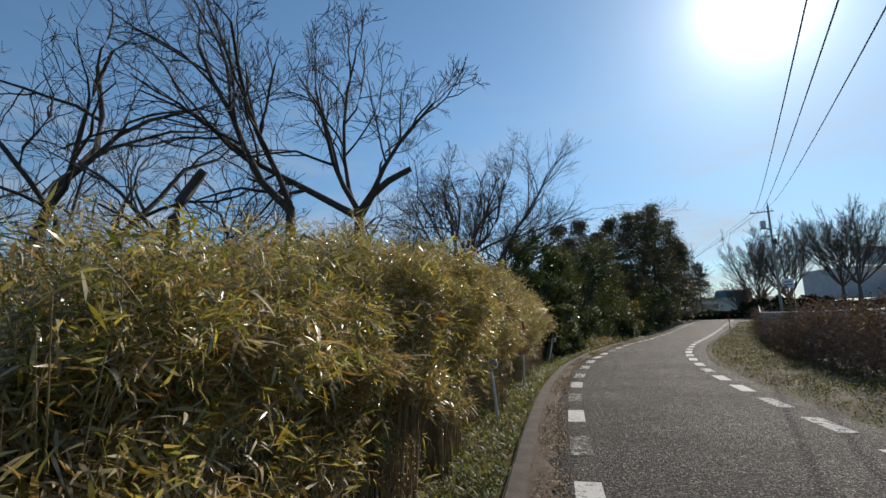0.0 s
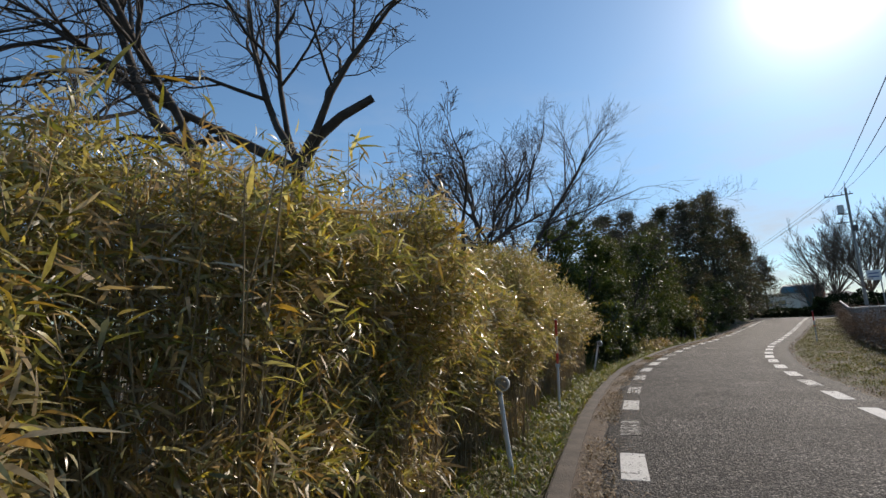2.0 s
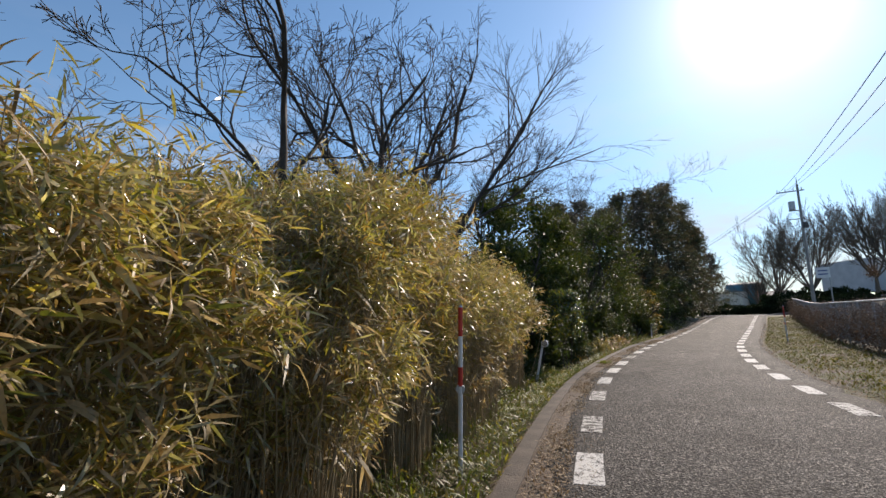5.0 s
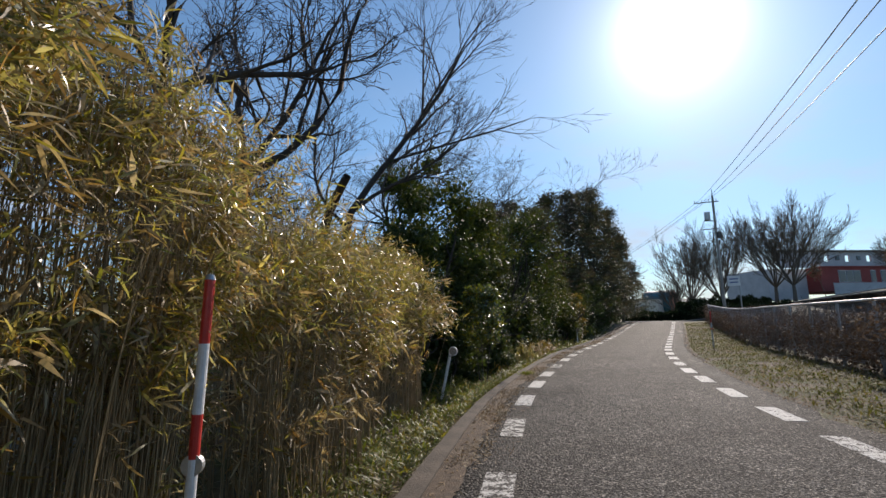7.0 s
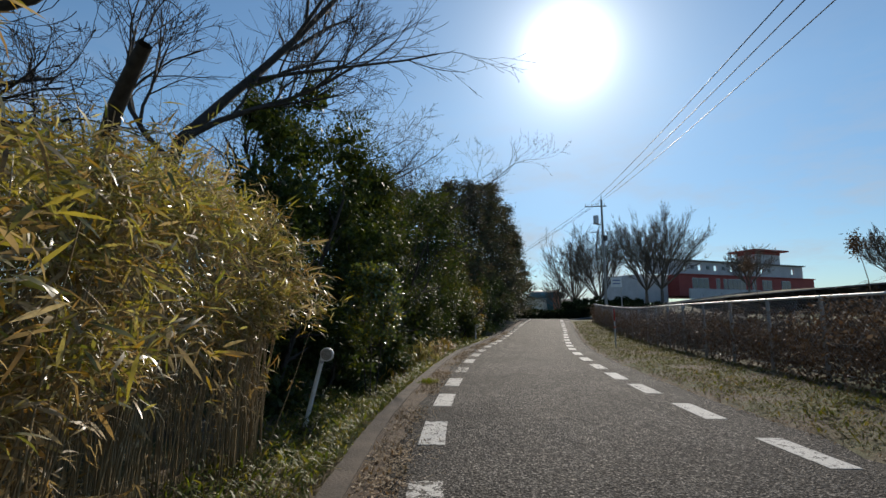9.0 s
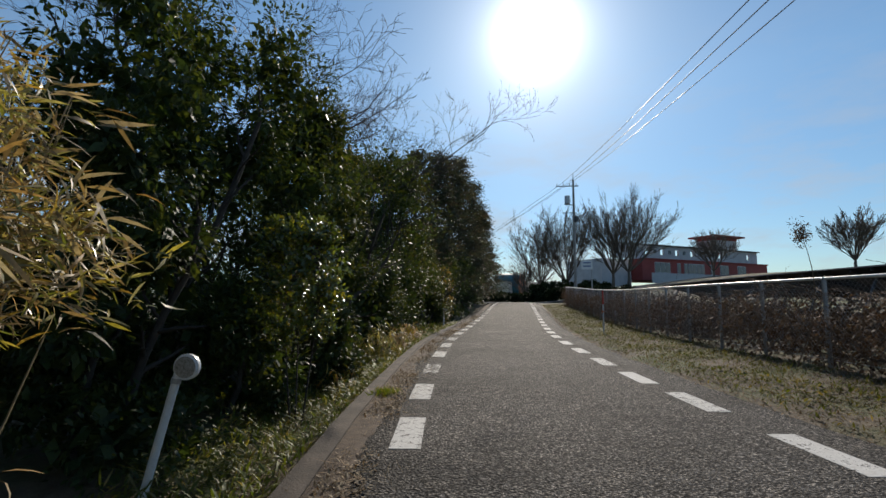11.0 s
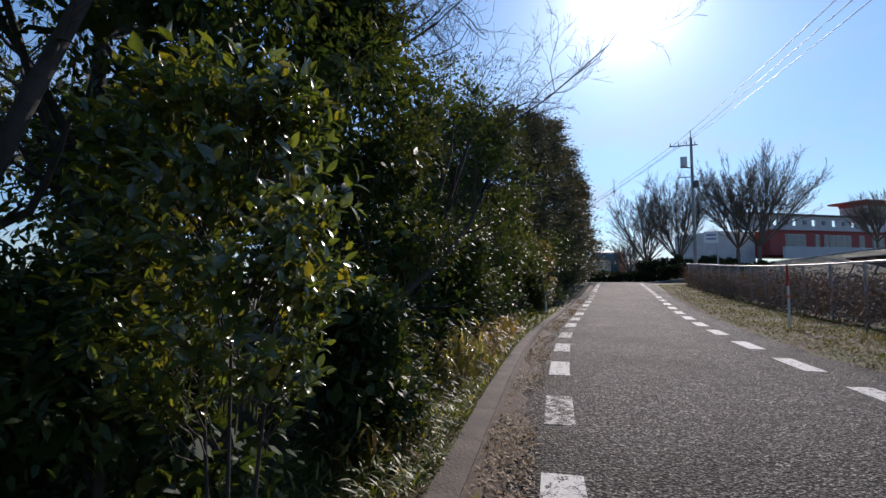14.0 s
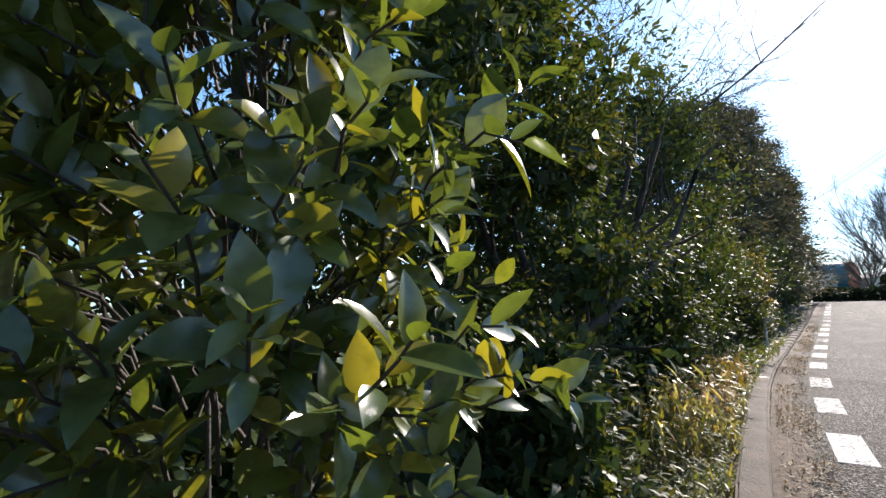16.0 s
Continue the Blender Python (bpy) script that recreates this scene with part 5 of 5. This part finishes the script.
sward("verge_weeds", "low leafy green weeds on the verge by the fence", "weeds", 65, 16000, (s_at(8), s_at(48)), (5.1, 7.0), 0.065, 0.5, VERGE_WEED, 0.5, lift=0.02, patch=0.35)
sward("straw", "thin pale straw strewn beside the kerb", "leaf litter", 66, 9000, (s_at(-2), s_at(42)), (-0.85, 0.1), 0.12, 0.035, LITTER, 0.05, lift=0.02, patch=-0.1)
grass_tuft = thing("grass_tuft", (6.98, 23.63, 0.02), "small bright green grass tuft at the kerb", "grass")
rng = np.random.default_rng(67)
n = 340
pos = np.stack([rng.normal(size=n) * 0.1, rng.normal(size=n) * 0.1, np.zeros(n)], -1)
ln = rng.uniform(0.04, 0.11, n)
v, tri, quad = leaves(pos, unit(scatter(rng, n) + np.array([0, 0, 0.9])), scatter(rng, n), ln, ln * 0.13, 0.5)
tagged(hang("blades", mesh_of("blades", v, [tri, quad], WEED), grass_tuft), kind="stuff")

# ---- pole, wires, far trees, buildings ----
PX, PY, PZ, PH = 41.1, 60.4, 1.2, 15.0
pole = thing("utility_pole", (PX, PY, PZ), "tall concrete utility pole with crossarm and transformer", "utility pole")
part("shaft", rod(0.19, 0.12, (0, 0, -1), (0, 0, PH - 0.6), 16), POLE_CONCRETE, pole)
part("top_pin", rod(0.05, 0.03, (0, 0, PH - 0.6), (0, 0, PH + 0.2), 10), DARK_METAL, pole)
AX, AY = 0.86, -0.5
arm = part("crossarm", box((2.6, 0.1, 0.1), (-0.7, 0, 0), 0.01), DARK_METAL, pole)
arm.matrix_local = pose(0, 0, PH - 1.35, 0, 0, -30)
for k in range(4):
    ins = part("insulator", rod(0.06, 0.04, (0, 0, 0), (0, 0, 0.3), 10), WHITE_PIPE, arm)
    ins.location = (-1.9 + 0.75 * k, 0, 0.05)
can = part("transformer", rod(0.32, 0.32, (0, 0, -0.5), (0, 0, 0.45), 18), GREY_METAL, pole, "grey drum transformer")
can.location = (-0.65, 0.35, PH - 3.0)
part("bracket", box((1.2, 0.12, 0.1), (-0.5, 0.3, PH - 3.6), 0.01), DARK_METAL, pole)
low_arm = part("crossarm", box((1.7, 0.08, 0.08), (-0.5, 0, 0), 0.01), DARK_METAL, pole)
low_arm.matrix_local = pose(0, 0, PH - 4.6, 0, 0, -30)
cabinet = part("switch_box", box((0.4, 0.35, 0.7), (0.1, -0.3, PH - 5.4), 0.03), DARK_METAL, pole)


def wire(a, b, sag, name="overhead_wire", r=0.018):
    t = np.linspace(0, 1, 40)[:, None]
    pts = np.array(a) * (1 - t) + np.array(b) * t
    pts[:, 2] -= sag * 4 * t[:, 0] * (1 - t[:, 0])
    v, q = tube_mesh(name, pts[None], np.full((1, 40), r), 5, DARK_METAL)
    return tagged(new(name, mesh_of(name, v, [q], DARK_METAL, True)), "thin dark overhead wire", "cable", "overhead wires")


for dx, dz, end in ((-1.5, -0.2, (-9.9, -20, 5.0)), (-0.6, 0.0, (-9.5, -20, 5.0)), (0.45, 0.5, (-8.6, -20, 4.8))):
    a = (PX + dx * AX, PY + dx * AY, PZ + PH - 0.9 + dz)
    wire(a, end, 1.0)
    wire(a, (PX + 16 + dx, PY + 85, PZ + PH - 5 + dz), 1.2)


def zelkova(seed, at, height, label="vase-shaped bare zelkova with fine twigs", levels=4):
    rng = np.random.default_rng(seed)
    h = height * 0.17
    at = (at[0], at[1], ground_at(at[0], at[1]) - 0.1)
    limbs = [(w, height * 0.66, 0.36, 1.0) for w in splay(rng, 9, 1.05, 0.9)] + [(w, height * 0.7, 0.38, 1.0) for w in splay(rng, 7, 2.2, 0.8)]
    return bare_tree(seed, at, (h, 0.1, 0.0), limbs, levels, label, "far zelkovas", (9, 6, 4, 2), 0.06 + 0.014 * height, PALE_BARK, 0.0105, 0.44, 0.47, 0.08, 0.1)


zelkova(81, (55.3, 87.0), 14.6)
zelkova(82, (55.8, 80.4), 15.0)
zelkova(83, (59.2, 73.2), 14.2)
zelkova(84, (58.2, 69.0), 13.4)
zelkova(85, (40.5, 88.0), 13.0, "bare tree behind the conifers", 4)
zelkova(86, (66.5, 61.5), 6.8, "bare tree before the red building", 3)
zelkova(88, (60.0, 42.0), 5.6, "low bare tree on the bank", 4)
zelkova(89, (50.0, 84.0), 6.5, "small bare tree at the junction", 3)


def hedge(name, at, size, turn, n, label, seed, mat=None):
    """A clipped hedge: inner twigs and a skin of small leaves with an uneven top."""
    rng = np.random.default_rng(seed)
    n = int(n * 0.75)
    ob = thing(name, at, label, "hedge")
    lx, ly, lz = size
    m = int(3 * lx)
    lv = grow(rng, np.stack([rng.uniform(-lx / 2, lx / 2, m), rng.uniform(-ly / 3, ly / 3, m), np.zeros(m)], -1), np.array([[0, 0, 1.0]]) + rng.normal(size=(m, 3)) * 0.3, np.full(m, lz * 0.8), np.full(m, 0.015), 1, kids=(4,), spread=0.8)
    tagged(hang("twig_core", wood_mesh("twig_core", lv, BARK), ob), kind="stuff")
    p = rng.uniform(-1, 1, (n, 3))
    axis = rng.integers(0, 3, n)
    shell = rng.uniform(0, 1, n) < 0.7
    for c in range(3):
        p[:, c] = np.where((axis == c) & shell, np.sign(p[:, c]) * rng.uniform(0.8, 1.05, n), p[:, c])
    p[:, 2] = np.abs(p[:, 2])
    top = 1 + 0.12 * np.sin(p[:, 0] * lx * 0.9) + 0.08 * np.sin(p[:, 0] * lx * 2.3 + 1)
    pos = p * np.array([lx / 2, ly / 2, lz]) * np.stack([np.ones(n), np.ones(n), top], -1)
    v, quad = flakes(pos, scatter(rng, n), scatter(rng, n), rng.uniform(0.14, 0.34, n), rng.uniform(0.09, 0.19, n))
    hang("leaves", mesh_of("leaves", v, [quad], mat or HEDGE_LEAF), ob)
    m = n // 3
    core = rng.uniform(-1, 1, (m, 3)) * np.array([lx / 2 * 0.96, ly / 2 * 0.7, lz * 0.45]) + np.array([0, 0, lz * 0.45])
    v, quad = flakes(core, scatter(rng, m), scatter(rng, m), rng.uniform(0.3, 0.5, m), rng.uniform(0.2, 0.32, m))
    tagged(hang("inner_foliage", mesh_of("inner_foliage", v, [quad], mat or HEDGE_LEAF), ob), kind="stuff")
    ob.matrix_world = pose(at[0], at[1], ground_at(at[0], at[1]) - 0.1, 0, 0, turn)
    return ob


x, y = on_line(S_CROSS + 4.2, -4.0)
hedge("hedge", (float(x), float(y), -0.1), (22.0, 1.6, 1.35), -33, 13000, "dark clipped hedge along the cross road", 91)
hedge("hedge", (44.4, 71.2, 0.4), (3.4, 3.0, 2.6), -20, 5000, "dense dark shrub by the junction", 92)
hedge("hedge", (50.5, 70.0, 0.6), (7.0, 2.0, 2.2), -40, 6000, "dark low hedge at the foot of the zelkovas", 93)
hedge("hedge", (44.5, 62.0, 0.5), (10.0, 2.0, 1.3), -52, 6000, "dark hedge behind the fence's end", 94)

# the long red and white building
school = thing("long_building", (0, 0, 0), "long two-storey building, pale grey above and red below", "building")


def bpart(name, bm, mat, label="", parent=None):
    return part(name, bm, mat, parent or school, label)


LEN, DEEP = 52.5, 14.0
HOLES = [10.9, 15.9, 21.0, 26.5, 31.8, 37.0, 48.6]
# the upper storey is a screen wall with square openings to the sky
bpart("upper_wall", box((LEN, 0.4, 1.25), (LEN / 2, 0, 5.55)), WALL_WHITE, "pale grey band under the openings")
bpart("upper_wall", box((LEN, 0.4, 0.75), (LEN / 2, 0, 7.86)), WALL_WHITE, "pale grey band over the openings")
ends = [0.0] + [v for hx in HOLES for v in (hx - 0.6, hx + 0.6)] + [LEN]
for x0, x1 in zip(ends[::2], ends[1::2]):
    bpart("pier", box((x1 - x0, 0.4, 1.31), ((x0 + x1) / 2, 0, 6.83)), WALL_WHITE)
for k, hx in enumerate(HOLES):
    if k < 6:
        win = bpart("window", box((0.9, 0.12, 0.9), (hx + 2.55, -0.24, 6.9), 0.02), ROOF_GREY)
        bpart("pane", box((0.7, 0.04, 0.7), (hx + 2.55, -0.32, 6.9)), GLASS, "", win)
bpart("roof", box((LEN + 1.0, 2.2, 0.28), (LEN / 2, 0.3, 8.4), 0.04), ROOF_GREY, "thin dark grey roof edge")
bpart("lower_wall", box((47.0, DEEP, 5.0), (31.5, DEEP / 2 - 1.2, 2.5)), WALL_RED, "red lower storey")
bpart("side_wing", box((9.0, DEEP - 2, 6.4), (3.2, DEEP / 2 + 0.8, 1.7)), WALL_WHITE, "white side wing")
bpart("ledge", box((47.4, 0.5, 0.22), (31.5, -1.3, 5.0), 0.03), WALL_RED)
bpart("terrace_wall", box((22.0, 0.3, 2.2), (16.0, -6.5, 0.2)), WALL_WHITE, "white terrace parapet")
for x, w in ((14.6, 5.2), (20.2, 1.2), (22.6, 1.2), (26.4, 6.0), (32.4, 1.4), (37.0, 3.4), (44.0, 3.4)):
    win = bpart("window", box((w, 0.14, 2.5), (x, -1.24, 3.0), 0.02), WALL_WHITE)
    m = max(1, round(w / 1.5))
    for j in range(m):
        bpart("pane", box((w / m - 0.16, 0.04, 2.2), (x - w / 2 + (j + 0.5) * w / m, -1.33, 3.0)), GLASS, "", win)
tower = bpart("tower", box((9.0, 5.0, 3.2), (41.0, 3.2, 9.6)), WALL_WHITE, "pale stair tower")
bpart("tower_roof", box((12.0, 8.0, 0.4), (41.0, 3.2, 12.1), 0.05), WALL_RED, "red overhanging roof slab", tower)
bpart("tower_band", box((9.2, 5.2, 0.7), (41.0, 3.2, 11.5)), WALL_RED, "", tower)
school.matrix_world = pose(82.0, 97.0, 5.9, 0, 0, 1.1)

# houses beyond the junction
house = thing("house", (70.0, 121.0, 1.5), "white house with a barrel-vaulted blue-green roof", "house")
part("wall", box((10, 9, 4.2), (-3.5, -2.0, 2.1)), CREAM, house, "cream walls")
bm = bmesh.new()
bmesh.ops.create_cone(bm, cap_ends=True, segments=32, radius1=2.9, radius2=2.9, depth=7.0, matrix=Matrix.Translation((0, 0, 3.4)) @ Matrix.Rotation(radians(90), 4, "Y"))
part("vault", bm, TERRACOTTA, house, "terracotta arched gable")
bm = bmesh.new()
bmesh.ops.create_cone(bm, cap_ends=False, segments=32, radius1=3.05, radius2=3.05, depth=6.4, matrix=Matrix.Translation((-0.1, 0.0, 3.4)) @ Matrix.Rotation(radians(90), 4, "Y"))
bmesh.ops.solidify(bm, geom=bm.faces[:], thickness=0.12)
part("roof", bm, ROOF_BLUE, house, "curved blue-green roof")
for k in range(3):
    win = part("window", box((1.5, 0.12, 1.4), (-7.0 + 2.6 * k, -6.53, 2.2), 0.02), WALL_WHITE, house)
    part("pane", box((1.3, 0.04, 1.2), (-7.0 + 2.6 * k, -6.61, 2.2)), GLASS, win)
house.rotation_euler = (0, 0, radians(-49))
low_house = thing("house", (76.5, 119.0, 2.2), "low house with a grey hipped roof", "house")
part("wall", box((6.0, 5.0, 2.5), (0, 0, 1.25)), CREAM, low_house)
bm = bmesh.new()
bmesh.ops.create_cone(bm, cap_ends=True, segments=4, radius1=4.7, radius2=1.6, depth=1.1, matrix=Matrix.Translation((0, 0, 3.05)) @ Matrix.Diagonal((1, 0.85, 1, 1)) @ Matrix.Rotation(radians(45), 4, "Z"))
part("roof", bm, ROOF_GREY, low_house)

board = thing("sign_board", (40.6, 57.1, 0.8), "small white roadside sign on a tall post", "sign")
part("post", rod(0.06, 0.06, (0, 0, -1), (0, 0, 5.0), 10), GREY_METAL, board)
panel = part("panel", box((1.2, 0.08, 1.1), (-0.5, -0.06, 4.4), 0.02), SIGN_WHITE, board)
for k in range(2):
    part("bar", box((0.8, 0.02, 0.12), (-0.5, -0.11, 4.6 - 0.36 * k)), SIGN_BLUE, panel, "plain blue bar")
board.rotation_euler = (0, 0, radians(-30))

# a pine beyond the junction
conifer(99, s_at(79.0) + 12, -3.0, 10.5, 3.4, 9000, "pine leaning over the far side of the junction")

# ---- solar panels behind the fence ----
for k in range(11):
    s = s_at(24.0) + 2.05 * k
    x, y = on_line(s, 10.7)
    h = float(np.interp(s, GRID_S, HEADING))
    panel = thing("solar_panel", (float(x), float(y), 2.24), "dark solar panel on a steel rack behind the fence", "solar panel", "solar panels")
    part("cells", box((2.6, 1.98, 0.012), (1.3, 0, 0.024)), SOLAR, panel, "dark glossy cells")
    part("frame", box((2.64, 2.02, 0.036), (1.3, 0, 0.0), 0.004), DARK_METAL, panel)
    part("backing_rail", box((2.5, 0.06, 0.07), (1.3, 0.6, -0.055), 0.004), DARK_METAL, panel)
    part("backing_rail", box((2.5, 0.06, 0.07), (1.3, -0.6, -0.055), 0.004), DARK_METAL, panel)
    part("leg", rod(0.035, 0.035, (0.25, 0.6, -0.06), (-0.1, 0.6, -2.35), 8), DARK_METAL, panel)
    part("leg", rod(0.035, 0.035, (2.3, 0.6, -0.06), (2.2, 0.6, -1.35), 8), DARK_METAL, panel)
    panel.matrix_world = Matrix.Translation((float(x), float(y), 2.24)) @ Matrix.Rotation(-h, 4, "Z") @ Matrix.Rotation(radians(16), 4, "Y")

# ---- the leafy shrub that hangs over the kerb ----
shrub = thing("evergreen_shrub", (5.72, 23.55, -0.25), "glossy evergreen shrub reaching out over the kerb", "shrub", "evergreen shrubs beside the lane")
rng = np.random.default_rng(77)
n = 270
# shoot tips crowd a bulging front; the nearest reach out over the kerb
tz = 0.92 + 1.55 * rng.uniform(0, 1, n) ** 0.85
ta = rng.uniform(-3.0, -0.25, n)
bulge = np.interp(tz, [0.4, 1.0, 1.55, 1.95, 2.5], [0.5, 0.64, 0.76, 0.7, 0.5]) * rng.uniform(0.55, 1.02, n)
tips = np.stack([np.cos(ta) * bulge, np.sin(ta) * bulge * 1.0, tz + 0.25], -1)
root = np.stack([tips[:, 0] * 0.4, tips[:, 1] * 0.4, tips[:, 2] - rng.uniform(0.1, 0.4, n)], -1)
t = np.linspace(0, 1, 7)[None, :, None]
arch = root[:, None] * (1 - t) + tips[:, None] * t + np.array([0, 0, 1.0]) * (0.16 * t * (1 - t)) + rng.normal(size=(n, 7, 3)) * 0.012
v, q = tube_mesh("shoots", arch, np.linspace(0.0045, 0.002, 7)[None] * np.ones((n, 1)), 5, BARK)
stem = np.stack([np.linspace(0, 0, 6), np.linspace(0, 0, 6), np.linspace(-0.2, 1.7, 6)], -1)[None] + np.array([[[0, 0, 0]], [[0.12, -0.1, 0]], [[-0.1, 0.08, 0]]]) * np.linspace(0.5, 2, 6)[None, :, None]
v2, q2 = tube_mesh("stems", stem, np.linspace(0.014, 0.006, 6)[None] * np.ones((3, 1)), 8, BARK)
vv, ff = merge([(v, q), (v2, q2)])
tagged(hang("stem", mesh_of("stem", vv, ff, BARK, True), shrub), kind="stuff")
per = 14
u = np.tile(np.linspace(0.3, 1.0, per), n)
k = np.repeat(np.arange(n), per)
w = np.clip(u * 6, 0, 5.999)
lo = w.astype(int)
pos = arch[k, lo] + (arch[k, lo + 1] - arch[k, lo]) * (w - lo)[:, None]
axis = unit(arch[k, lo + 1] - arch[k, lo])
turn = np.tile(np.arange(per) * 2.4, n) + np.repeat(rng.uniform(0, 6.28, n), per)
e1 = unit(np.cross(axis, np.array([0.3, 0.1, 1.0])))
e2 = np.cross(axis, e1)
radial = e1 * np.cos(turn)[:, None] + e2 * np.sin(turn)[:, None]
m = len(pos)
way = unit(radial * np.where(u > 0.9, 0.45, 0.95)[:, None] + axis * 0.75 + np.array([0, 0, 0.22]) + scatter(rng, m) * 0.2)
up = unit(axis * 0.8 + np.array([0, 0, 0.6]) + scatter(rng, m) * 0.3)
ln = 0.086 * rng.uniform(0.6, 1.25, m) * np.where(u > 0.93, 0.8, 1.0)
# kept clear of the lane
tipped = pos + way * (ln * 0.6)[:, None] + np.array([5.72, 23.55, -0.25])
lane = np.array([[6.2, 20.9, 1.42], [6.24, 21.7, 1.44], [6.34, 22.18, 1.47], [6.3, 22.45, 1.5], [6.27, 22.58, 1.53]])
clear = np.min(np.linalg.norm(tipped[:, None] - lane[None], axis=2), axis=1) > 0.27
pos, way, up, ln = pos[clear], way[clear], up[clear], ln[clear]
v, quad = leaves(pos, way, up, ln, ln * rng.uniform(0.42, 0.54, len(ln)), rng.uniform(0.0, 0.4, len(ln)), True)
tagged(hang("leaves", mesh_of("leaves", v, [quad], GLOSSY, True), shrub), kind="stuff")
